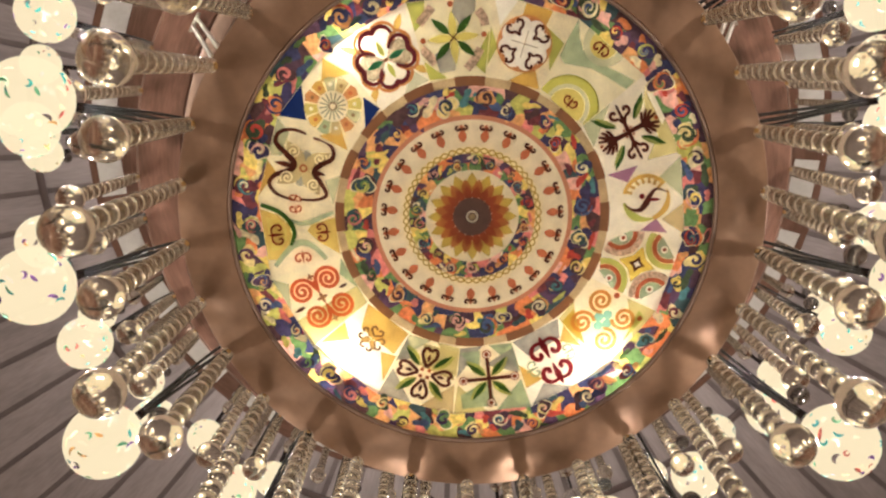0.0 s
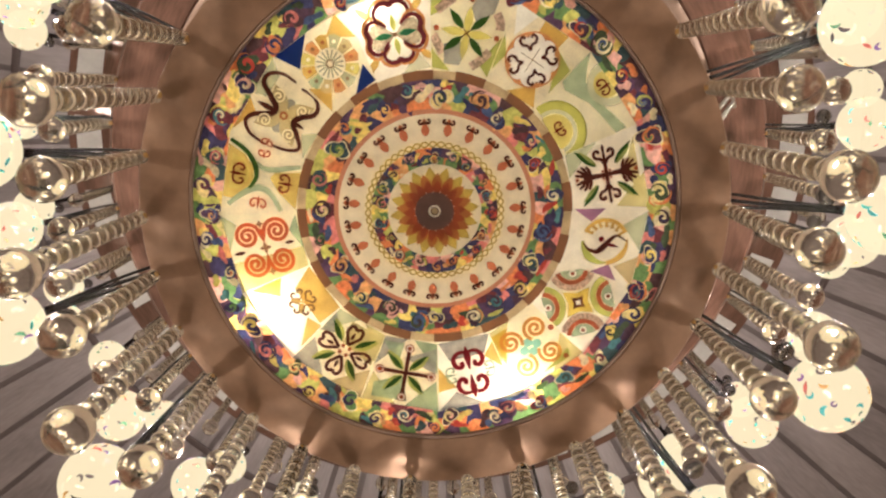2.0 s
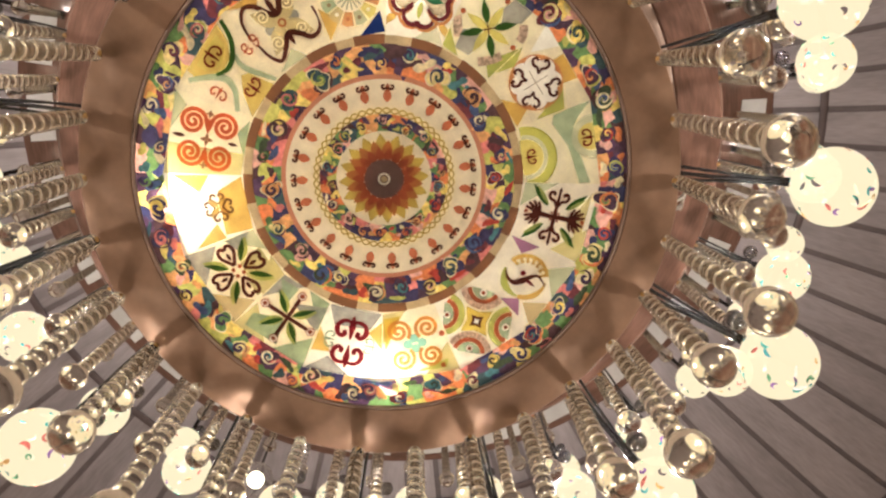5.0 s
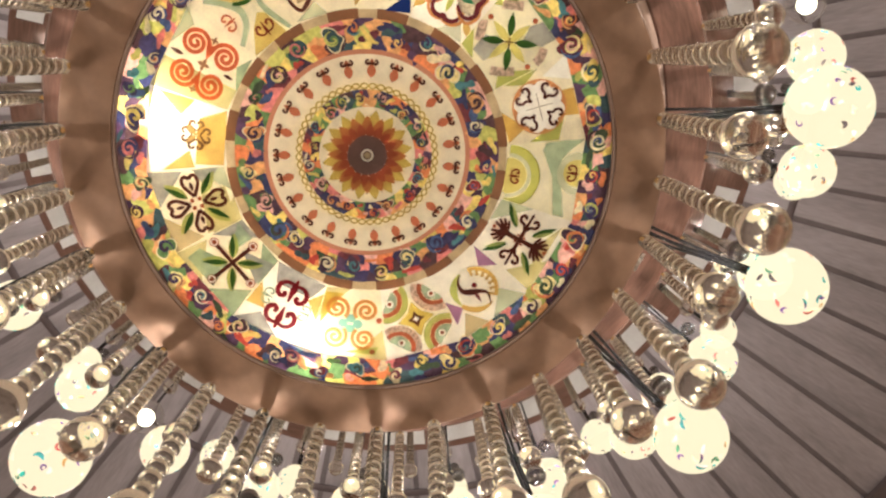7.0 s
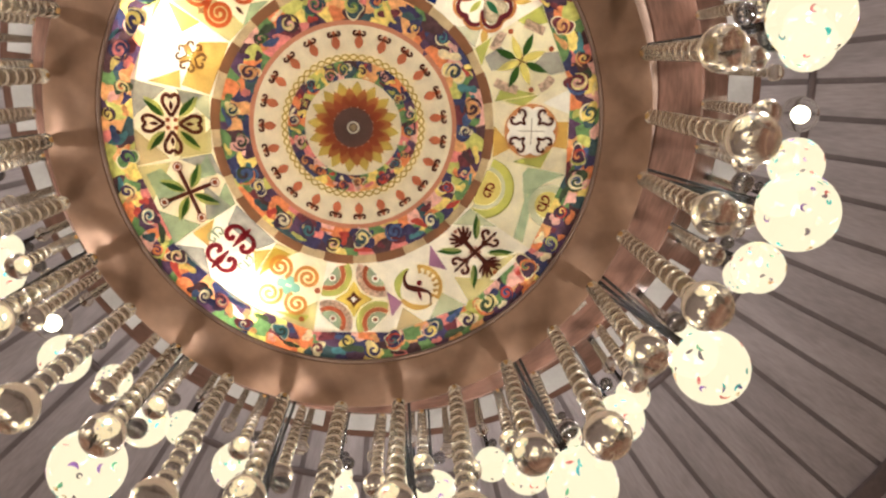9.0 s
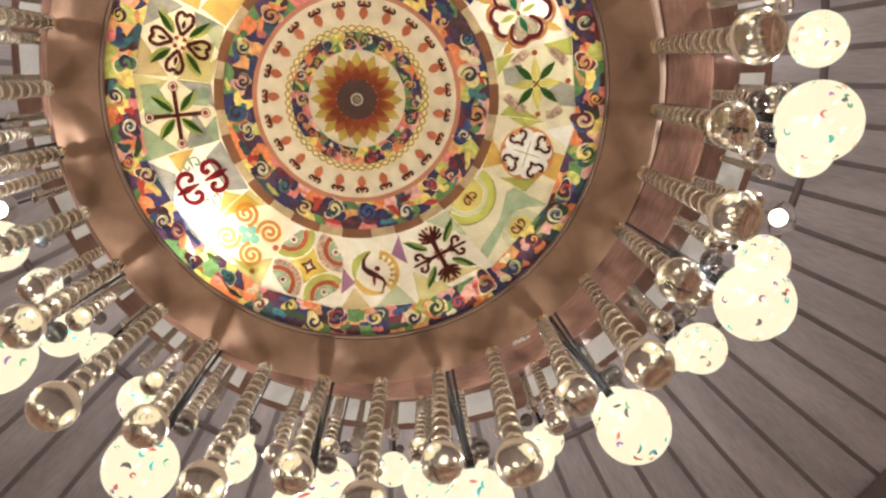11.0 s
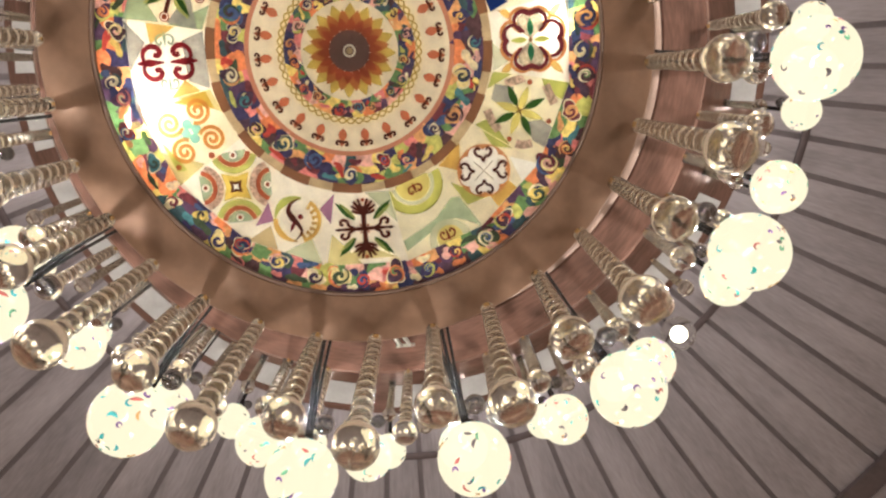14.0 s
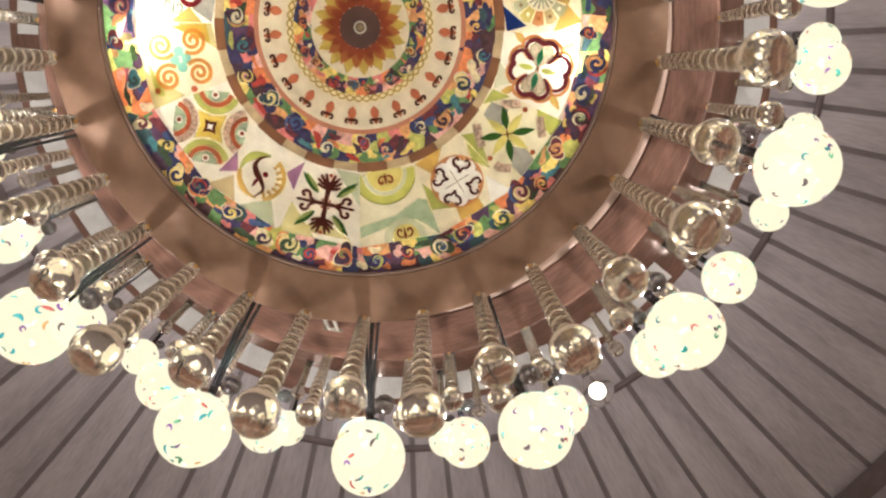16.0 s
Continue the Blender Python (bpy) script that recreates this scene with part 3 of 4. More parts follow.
        for a in diag:
            x, y = 1.16 * math.cos(a), 1.16 * math.sin(a)
            dg = math.degrees(a)
            pc(STIPPLE if a in diag[::2] else LIME, lambda s, x=x, y=y, d=dg: s.arc(x, y, 0.66, d + 105, d + 255, 0.20), "arc")
            pc(TERRA, lambda s, x=x, y=y, d=dg: s.arc(x, y, 0.48, d + 100, d + 260, 0.15), "arc")
            pc(SEA, lambda s, x=x, y=y, a=a: s.poly([(x + 0.40 * math.cos(a + 1.6 + t * 0.3), y + 0.40 * math.sin(a + 1.6 + t * 0.3)) for t in range(11)]), "fan")
            pc(WHITE_BODY, lambda s, a=a: s.disc(0.98 * math.cos(a), 0.98 * math.sin(a), 0.12, 14), "dot")
            pc(TERRA, lambda s, a=a: s.disc(0.98 * math.cos(a), 0.98 * math.sin(a), 0.07, 12), "dot")

        def star(s, q):
            pts = []
            for a in quad:
                pts += [(q * math.cos(a), q * math.sin(a)), (q * 0.52 * math.cos(a + P / 4), q * 0.52 * math.sin(a + P / 4))]
            s.poly(pts)
        pc(YELLOW, lambda s: star(s, 0.62), "star")
        pc(BROWN, lambda s: star(s, 0.28), "star")
        pc(WHITE_BODY, lambda s: star(s, 0.12), "star")
    elif k == 3:
        pc(YELLOW, tri([(-1, 0.3), (-1, 1), (0.1, 1)]))
        pc(LIME, tri([(1, -0.9), (1, 0.2), (0.7, -1)]))
        pc(TEALPALE, lambda s: [s.disc(0.18 * math.cos(a), 0.24 * math.sin(a), 0.16, 12) for a in quad], "centre")
        pc(ORANGE, lambda s: [s.spiral(x, y, 0.40, st, 2.0, 0.12, fl) for x, y, st, fl in ((0.48, 0.48, 3.9, 1), (0.48, -0.48, 2.4, -1), (-0.48, 0.48, 5.5, -1), (-0.48, -0.48, 0.8, 1))], "spirals")
        pc(TERRA, lambda s: s.disc(-0.2, -0.92, 0.10, 12) and s.disc(0.9, -0.8, 0.09, 12), "dots")
    elif k == 4:
        pc(GREY, tri([(-1.17, 0.85), (-1.17, -0.85), (-0.55, -0.6), (-0.5, 0.6)]), "corner")
        pc(GREY, tri([(1.15, 1.3), (1.15, -0.2), (0.6, 0.6)]), "corner")
        pc(AMBER, tri([(0.5, 1.2), (-0.35, 1.03), (0.45, 0.55)]), "corner")
        pc(AMBER, tri([(-0.9, -0.92), (0.05, -1.1), (-0.45, -0.55)]), "corner")
        pc(MAROON, lambda s: (scroll_pair(s, 0.46, 0, P, 0.56, 0.145), scroll_pair(s, -0.46, 0, 0, 0.56, 0.145)), "curls")
        pc(SEA, lambda s: (scroll_pair(s, 0, 0.66, -P / 2, 0.30, 0.06), scroll_pair(s, 0, -0.66, P / 2, 0.30, 0.06)), "small_curls")
    elif k == 5:
        pc(GREY, tri([(-1, -1), (-0.1, -1), (-0.5, 0.1)]))
        pc(SEA, tri([(0.1, 0.1), (1, -0.2), (1, 1), (0.5, 1)]))
        pc(SEA, tri([(-1, 0.2), (-1, 1), (-0.2, 0.3)]))
        pc(LIME, lambda s: [s.leaf(0.12 * math.cos(a), 0.12 * math.sin(a), a, 0.86, 0.32) for a in diag], "leaves")
        pc(GREEN, lambda s: [s.leaf(0.14 * math.cos(a - 0.06), 0.14 * math.sin(a - 0.06), a - 0.07, 0.82, 0.17) for a in diag], "leaf_shade")
        pc(BROWN, lambda s: s.ribbon([(-0.84, 0), (0.84, 0)], 0.13).ribbon([(0, -0.84), (0, 0.84)], 0.13), "cross")
        pc(TERRA, lambda s: [s.disc(0.86 * math.cos(a), 0.86 * math.sin(a), 0.15, 16) for a in quad], "rings")
        pc(WHITE_BODY, lambda s: [s.hoop(0.86 * math.cos(a), 0.86 * math.sin(a), 0.10, 0.03, 14) for a in quad], "rings")
    elif k == 6:
        pc(PALEYELLOW, tri([(-1, -1), (0, -1), (-0.2, 0.2), (-1, 0.3)]))
        pc(GREY, tri([(-1, 1), (-0.2, 1), (-0.4, 0.4)]))
        pc(LIME, lambda s: [s.leaf(0.30 * math.cos(a), 0.30 * math.sin(a), a, 0.86, 0.32) for a in diag], "leaves")
        pc(GREEN, lambda s: [s.leaf(0.32 * math.cos(a - 0.05), 0.32 * math.sin(a - 0.05), a - 0.08, 0.80, 0.17) for a in diag], "leaf_shade")

        def hearts(s):
            for a in quad:
                c, n = math.cos(a), math.sin(a)
                for f in (-1, 1):
                    pts = [(0.22, 0), (0.42, 0.13), (0.62, 0.24), (0.82, 0.22), (0.88, 0.11), (0.78, 0.0)]
                    s.ribbon([(p * c - f * q * n, p * n + f * q * c) for p, q in pts], 0.115)
                s.leaf(0.40 * c, 0.40 * n, a, 0.3, 0.12)
        pc(BROWN, hearts, "hearts")
        pc(TERRA, lambda s: [s.disc(0.17 * math.cos(a), 0.17 * math.sin(a), 0.07, 12) for a in diag], "dots")
    elif k == 7:
        pc(AMBER, tri([(-1.17, -0.84), (-1.17, 0.84), (-0.35, 0.5), (-0.3, -0.9)]), "corner")
        pc(AMBER, tri([(-0.3, -1.0), (0.7, -1.2), (-0.1, -0.5)]), "corner")
        pc(YELLOW, tri([(-0.2, 1.05), (0.9, 1.25), (0.2, 0.55)]), "corner")
        # brown curls in lighter tan: the glow behind this tile is in the colour
        pc(TAN, lambda s: [s.ribbon([(-0.28 + x * c - f * y * n, x * n + f * y * c) for x, y in ((0.12, 0.0), (0.20, 0.10), (0.28, 0.20), (0.40, 0.17), (0.40, 0.07), (0.33, 0.05))], (0.05, 0.09, 0.06)) for c, n in ((1, 0), (0, 1), (-1, 0), (0, -1)) for f in (-1, 1)], "curl_wheel")
        pc(AMBER, lambda s: [s.leaf(-0.28, 0, a, 0.42, 0.16) for a in diag], "petals")
    elif k == 8:
        pc(SEA, tri([(-1.17, 0.86), (-1.17, -0.3), (-0.85, 0.4)]), "corner")
        pc(PALEYELLOW, tri([(-1.17, -0.86), (1.15, -1.3), (1.15, -0.3), (-1.17, -0.2)]), "field")
        pc(MINT, tri([(1.15, 1.3), (1.15, 0.1), (0.75, 0.9)]), "corner")
        pc(REDORANGE, lambda s: [s.spiral(x, y, 0.42, st, 2.3, 0.125, fl, 48) for x, y, st, fl in ((0.50, 0.47, P, -1), (-0.46, 0.47, 0, 1), (0.46, -0.47, P, 1), (-0.42, -0.47, 0, -1))], "spirals")
        pc(REDORANGE, lambda s: s.poly([(0.20, 0.62), (-0.16, 0.62), (-0.06, 0.34), (0.02, 0.14), (0.10, 0.34)]) and s.poly([(0.16, -0.62), (-0.12, -0.62), (-0.04, -0.36), (0.02, -0.16), (0.08, -0.36)]), "joins")
        pc(BROWN, lambda s: s.leaf(0.66, -0.02, 0, 0.42, 0.13) and s.leaf(-0.62, 0.02, P, 0.32, 0.11), "buds")
        pc(TAN_GROUND, lambda s: [s.leaf(x, y, a, ln, ln * 0.6) for x, y, ln in ((0.02, 0.0, 0.2), (0.02, 0.78, 0.13), (0.0, -0.80, 0.13)) for a in quad], "centre")
    elif k == 9:
        pc(AMBERGROUND, lambda s: s.poly([(1.15, -0.70), (1.15, 0.98), (0.62, 0.74), (0.30, 0.36), (0.26, 0.0), (0.48, -0.40), (0.85, -0.72)]), "field")
        pc(SUNGROUND, lambda s: s.poly([(1.0, -0.4), (1.0, 0.7), (0.62, 0.58), (0.42, 0.25), (0.45, -0.1), (0.7, -0.4)]), "field")
        pc(AMBERGROUND, lambda s: s.poly([(-1.17, 0.46), (-0.80, 0.38), (-0.38, 0.30), (-0.24, 0.12), (-0.55, -0.28), (-1.17, -0.74)]), "field")
        pc(SEAGROUND, lambda s: s.ribbon([(0.95, -0.92), (0.62, -0.58), (0.28, -0.32), (-0.02, -0.24), (-0.36, -0.40), (-0.72, -0.86)], (0.14, 0.22, 0.14)), "band")
        pc(SEAGROUND, lambda s: s.ribbon([(0.24, 0.52), (-0.05, 0.38), (-0.40, 0.40), (-0.80, 0.52), (-1.17, 0.62)], (0.12, 0.18, 0.12)), "band")
        pc(GREEN, lambda s: s.ribbon([(1.1, 1.12), (0.58, 0.84), (0.26, 0.44), (0.18, 0.05), (0.36, -0.30)], (0.12, 0.17, 0.10)), "band")
        pc(MAROON, lambda s: (scroll_pair(s, 0.74, 0.10, P, 0.36, 0.06), scroll_pair(s, -0.72, 0.02, 0, 0.32, 0.06)), "curls")
        pc(REDORANGE, lambda s: (scroll_pair(s, 0.02, -0.72, -P / 2, 0.28, 0.06), scroll_pair(s, 0.02, 0.86, P / 2, 0.2, 0.05)), "small_curls")
    elif k == 10:
        pc(MINT, tri([(1.15, 1.3), (1.15, 0.1), (0.75, 0.2), (0.7, 0.95)]), "corner")
        pc(MINT, tri([(-1.17, -0.85), (-1.17, 0.1), (-0.75, -0.2)]), "corner")
        pc(AMBER, tri([(1.15, -1.2), (1.15, -0.05), (0.8, -0.35)]), "corner")
        pc(GREY, lambda s: [s.disc(0.40 * math.cos(a), 0.40 * math.sin(a), 0.17, 14) for a in quad[1::2]], "shade")
        pc(TANPALE, lambda s: [s.leaf(0, 0, a, 0.98, 0.50, 12) for a in diag], "petals")
        pc(OUTLINE, lambda s: [s.spiral(0.60 * math.cos(a), 0.60 * math.sin(a), 0.22, a, 1.7, 0.055) for a in diag], "spirals")

        def moth(s):
            s.ribbon([(0.17, 1.06), (0.62, 1.08), (0.99, 0.88), (1.02, 0.55), (0.66, 0.32), (0.34, 0.10), (0.36, -0.14), (0.80, -0.44), (0.92, -0.76), (0.60, -1.02), (0.04, -1.06)], (0.07, 0.20, 0.07))
            s.ribbon([(-0.06, 1.0), (-0.50, 0.98), (-0.76, 0.79), (-0.78, 0.51), (-0.50, 0.25), (-0.35, -0.03), (-0.64, -0.30), (-0.90, -0.62), (-0.62, -0.86), (-0.15, -0.98)], (0.07, 0.18, 0.07))
            s.leaf(0.28, -0.01, -0.06, 0.66, 0.17)
            s.leaf(-0.30, -0.02, P, 0.44, 0.14)
        pc(BROWN, moth, "wavy_bands")
        pc(TERRA, lambda s: s.hoop(0, 0, 0.10, 0.06, 18), "centre")
        pc(REDORANGE, lambda s: scroll_pair(s, 0.02, -1.0, -P / 2, 0.2, 0.05), "small_curls")
    elif k == 11:
        pc(BLUE, tri([(1.15, -1.28), (1.15, -0.1), (0.40, -0.86)]), "corner")
        pc(BLUE, tri([(-1.17, 0.85), (-1.17, 0.1), (-0.55, 0.80)]), "corner")
        pc(AMBER, tri([(1.12, 0.95), (0.2, 1.1), (0.72, 0.35)]), "corner")
        pc(AMBER, tri([(-1.17, -0.80), (-0.2, -1.0), (-0.62, -0.42)]), "corner")
        wedge = (AMBER, MINT, TANPALE, ORANGEPALE, SUNYELLOW, MINT, ORANGEPALE, TANPALE, SEA, AMBER, SUNYELLOW, ORANGEPALE)
        for i, mat in enumerate(wedge):
            a0, a1 = i * P / 6 + 0.04, (i + 1) * P / 6 - 0.04
            pc(mat, lambda s, a0=a0, a1=a1: s.poly([(0.44 * math.cos(a0), 0.44 * math.sin(a0)), (0.86 * math.cos(a0), 0.86 * math.sin(a0)), (0.90 * math.cos((a0 + a1) / 2), 0.90 * math.sin((a0 + a1) / 2)), (0.86 * math.cos(a1), 0.86 * math.sin(a1)), (0.44 * math.cos(a1), 0.44 * math.sin(a1))]), "wedge")
            pc((TERRA, WHITE_BODY, TAN)[i % 3], lambda s, a=(a0 + a1) / 2: s.disc(0.67 * math.cos(a), 0.67 * math.sin(a), 0.06, 12), "wheel_dot")
        pc(WHITE_GROUND, lambda s: s.disc(0, 0, 0.47, 30), "hub")
        pc(MINT, lambda s: [s.ribbon([(0.14 * math.cos(i * 0.3927), 0.14 * math.sin(i * 0.3927)), (0.42 * math.cos(i * 0.3927), 0.42 * math.sin(i * 0.3927))], 0.05) for i in range(16)], "hub_lines")
        pc(TAN, lambda s: s.hoop(0, 0, 0.11, 0.05, 16), "hub_ring")
    elif k == 12:
        signs = [(f, g) for f in (-1, 1) for g in (-1, 1)]
        white = ((0.0, 0.0), (0.20, 0.22), (0.45, 0.40), (0.70, 0.42), (0.88, 0.28), (0.90, 0.10), (0.84, 0.0), (0.90, -0.10), (0.88, -0.28), (0.70, -0.42), (0.45, -0.40), (0.20, -0.22))
        stippled = ((0.0, 0.0), (0.20, 0.22), (0.42, 0.38), (0.66, 0.38), (0.80, 0.20), (0.74, 0.0), (0.80, -0.20), (0.66, -0.38), (0.42, -0.38), (0.20, -0.22))

        def hearts_of(s, size, wide, w):
            for f, m in ((1, 1), (-0.84, 0.86)):
                s.ribbon([(x * f * size, y * m * wide) for x, y in white[1:]], (w * 0.4, w, w * 0.4))
            for f in (-1, 1):
                s.ribbon([(y * wide, x * f * size) for x, y in stippled[1:]], (w * 0.4, w, w * 0.4))

        pc(MINTGROUND, tri([(-1.17, 0.86), (-1.17, 0.0), (-0.6, 0.55)]), "corner")
        pc(AMBER, lambda s: [s.leaf(0.55 * f, 0.62 * g, math.atan2(g, f), 0.62, 0.22) for f, g in signs], "tips")
        pc(ORANGEBODY, lambda s: hearts_of(s, 1.15, 1.50, 0.14), "rims")
        pc(MAROONBODY, lambda s: hearts_of(s, 1.05, 1.20, 0.17), "outlines")
        pc(STIPPLEWASH, lambda s: [s.poly([(y, x * f) for x, y in stippled]) for f in (-1, 1)], "petals")
        pc(LIMEBODY, lambda s: [s.leaf(0.10 * f, 0, 0 if f > 0 else P, 0.52, 0.17) for f in (-1, 1)], "leaves")
        pc(GREENBODY, lambda s: [s.leaf(0, 0.10 * f, f * P / 2, 0.55, 0.20) for f in (-1, 1)], "leaves")
        pc(TAN, lambda s: s.disc(0, 0, 0.07, 12), "heart")
    elif k == 13:
        pc(LIME, tri([(1.15, -1.3), (0.3, -1.15), (0.55, -0.85), (1.15, -0.75)]), "corner")
        pc(LIME, tri([(-1.17, 0.85), (0.1, 1.1), (-0.35, 0.80), (-0.8, 0.5)]), "corner")
        pc(LIME, tri([(-1.17, -0.85), (-0.6, -0.97), (-1.17, -0.3)]), "corner")
        pc(STIPPLE, lambda s: [s.ribbon(p, 0.26) for p in (((-0.95, 0.30), (-0.72, 0.55), (-0.40, 0.78)), ((0.95, -0.55), (0.72, -0.78), (0.50, -1.0)), ((-0.70, -0.62), (-0.45, -0.80), (-0.20, -1.0)), ((0.25, 0.98), (0.48, 0.95), (0.72, 0.80)))], "bands")
        pc(GREY, tri([(-1.0, -0.52), (-0.42, -0.62), (-0.22, -0.20), (-0.45, 0.08), (-0.95, -0.05)]), "grey_patch")
        pc(GREY, tri([(0.35, 0.22), (0.75, 0.02), (1.15, 0.15), (1.15, 0.80), (0.70, 0.72)]), "grey_patch")
        pc(SUNYELLOW, lambda s: [s.leaf(0, 0, a, 0.80, 0.25) for a in quad], "petals")
        pc(GREEN, lambda s: [s.leaf(0.14 * math.cos(a), 0.14 * math.sin(a), a, 0.74, 0.23) for a in diag], "leaves")
        pc(BROWN, lambda s: [s.ribbon([(0, 0), (0.24 * math.cos(a), 0.24 * math.sin(a))], 0.04) for a in diag], "stems")
        pc(TERRA, lambda s: s.disc(0.98, 0.0, 0.085, 12) and s.disc(0, -0.92, 0.085, 12) and s.disc(0, 0.92, 0.085, 12), "dots")
    elif k == 14:
        pc(WHITE_BODY, tri([(1.15, -0.55), (1.15, -1.32), (0.30, -0.86)]), "corner")
        pc(AMBER, tri([(1.15, 0.55), (1.15, -0.30), (0.72, -0.30), (0.62, 0.45)]), "corner")
        pc(LIME, tri([(0.35, 1.15), (-0.55, 0.97), (0.15, 0.72), (0.72, 0.40)]), "corner")
        pc(AMBER, tri([(-1.17, -0.15), (-1.17, 0.84), (-0.55, 0.5)]), "corner")
        pc(LIME, tri([(-0.9, -0.90), (0.2, -1.12), (-0.3, -0.75)]), "corner")
        pc(ORANGEPALE, lambda s: s.disc(0, 0, 0.84, 40), "circle")
        pc(WHITE_BODY, lambda s: [s.disc(0.53 * math.cos(a + f * 0.40), 0.53 * math.sin(a + f * 0.40), 0.265, 22) for a in diag for f in (-1, 1)] and [s.poly([(0, 0), (0.55 * math.cos(a - 0.75), 0.55 * math.sin(a - 0.75)), (0.66 * math.cos(a), 0.66 * math.sin(a)), (0.55 * math.cos(a + 0.75), 0.55 * math.sin(a + 0.75))]) for a in diag], "petals")
        pc(CREAM, lambda s: [s.ribbon([(0, 0), (0.42 * math.cos(a), 0.42 * math.sin(a))], 0.025) for a in quad], "heart")
        pc(BROWN, lambda s: [s.ribbon([((0.48 + p) * math.cos(a) - f * q * math.sin(a), (0.48 + p) * math.sin(a) + f * q * math.cos(a)) for p, q in ((-0.20, 0.0), (-0.04, 0.07), (0.0, 0.19), (0.14, 0.26), (0.24, 0.17), (0.17, 0.09))], (0.07, 0.085, 0.075)) for a in diag for f in (-1, 1)], "curl_wheel")
    else:
        pc(LIMEGROUND, lambda s: s.arc(-1.05, 0.12, 0.84, -95, 95, 0.27, 40), "hill")
        pc(OLIVE, lambda s: s.arc(-1.05, 0.12, 0.97, -72, 78, 0.035, 40), "line")
        pc(MINTGROUND, lambda s: s.arc(-1.05, 0.10, 0.635, -95, 95, 0.13, 40), "hill")
        pc(SUNGROUND, lambda s: s.disc(-1.05, 0.10, 0.56, 36), "sun")
        pc(SEAGROUND, lambda s: s.poly([(1.15, -1.3), (0.50, -1.18), (-0.02, -1.05), (-0.10, -0.80), (0.06, -0.50), (0.30, -0.05), (0.40, 0.45), (0.50, 1.18), (0.85, 1.22), (0.72, 0.60), (0.62, 0.2), (0.55, -0.2), (0.55, -0.6), (0.75, -0.9)]), "wave")
        pc(MINTGROUND, lambda s: s.arc(1.12, -0.20, 0.56, 80, 280, 0.24, 40), "hill")
        pc(SUNGROUND, lambda s: s.disc(1.06, -0.22, 0.42, 32), "sun")
        pc(MAROON, lambda s: (scroll_pair(s, 0.92, -0.2, P, 0.28, 0.055), scroll_pair(s, -0.86, 0.10, 0, 0.25, 0.05)), "curls")
    return L


NONE = (None, None, None, None)
CORNERS = [(None, PALEYELLOW, None, MINT), NONE, NONE, (PALEYELLOW, None, PALEYELLOW, None),
           NONE, (SEA, PALEYELLOW, GREY, SEA), (CREAM, GREY, MINT, PALEYELLOW), NONE,
           NONE, NONE, NONE, NONE, NONE, NONE, NONE, NONE]
SINGLE = {"leaves": "leaf", "dots": "dot", "spirals": "spiral", "petals": "petal", "rings": "ring", "buds": "bud", "tips": "tip", "rims": "rim", "outlines": "outline", "hub_lines": "hub_line", "stems": "stem", "joins": "join", "bands": "band",
          "wavy_bands": "wavy_band", "petal_shade": "petal_shade", "leaf_light": "leaf_light", "leaf_shade": "leaf_shade", "shade": "shade"}
MOTIF = {"hearts": "heart_motif", "curls": "curl_motif", "small_curls": "small_curl", "scallops": "scallop_edge"}


def pieces(name, bm, mat, parent):
    """Every separate brush mark becomes a part of its own."""
    curls = name in ("curls", "small_curls")
    if name not in SINGLE and not curls:
        return part(MOTIF.get(name, name), bm, mat, parent)
    bm.verts.index_update()
    order = sorted(bm.verts, key=lambda v: v.index)
    left, islands = set(order), []
    for seed in order:
        if seed not in left:
            continue
        left.remove(seed)
        island, todo = {seed}, [seed]
        while todo:
            for e in todo.pop().link_edges:
                for v in e.verts:
                    if v in left:
                        left.remove(v)
                        island.add(v)
                        todo.append(v)
        islands.append(island)
    if curls:
        islands = [set().union(*islands[i:i + 3]) for i in range(0, len(islands), 3)]
    for island in islands:
        one = bmesh.new()
        made = {v: one.verts.new(v.co) for v in island}
        for f in {f for v in island for f in v.link_faces}:
            one.faces.new([made[v] for v in f.verts])
        part(SINGLE.get(name, "curl_motif"), one, mat, parent)
    bm.free()


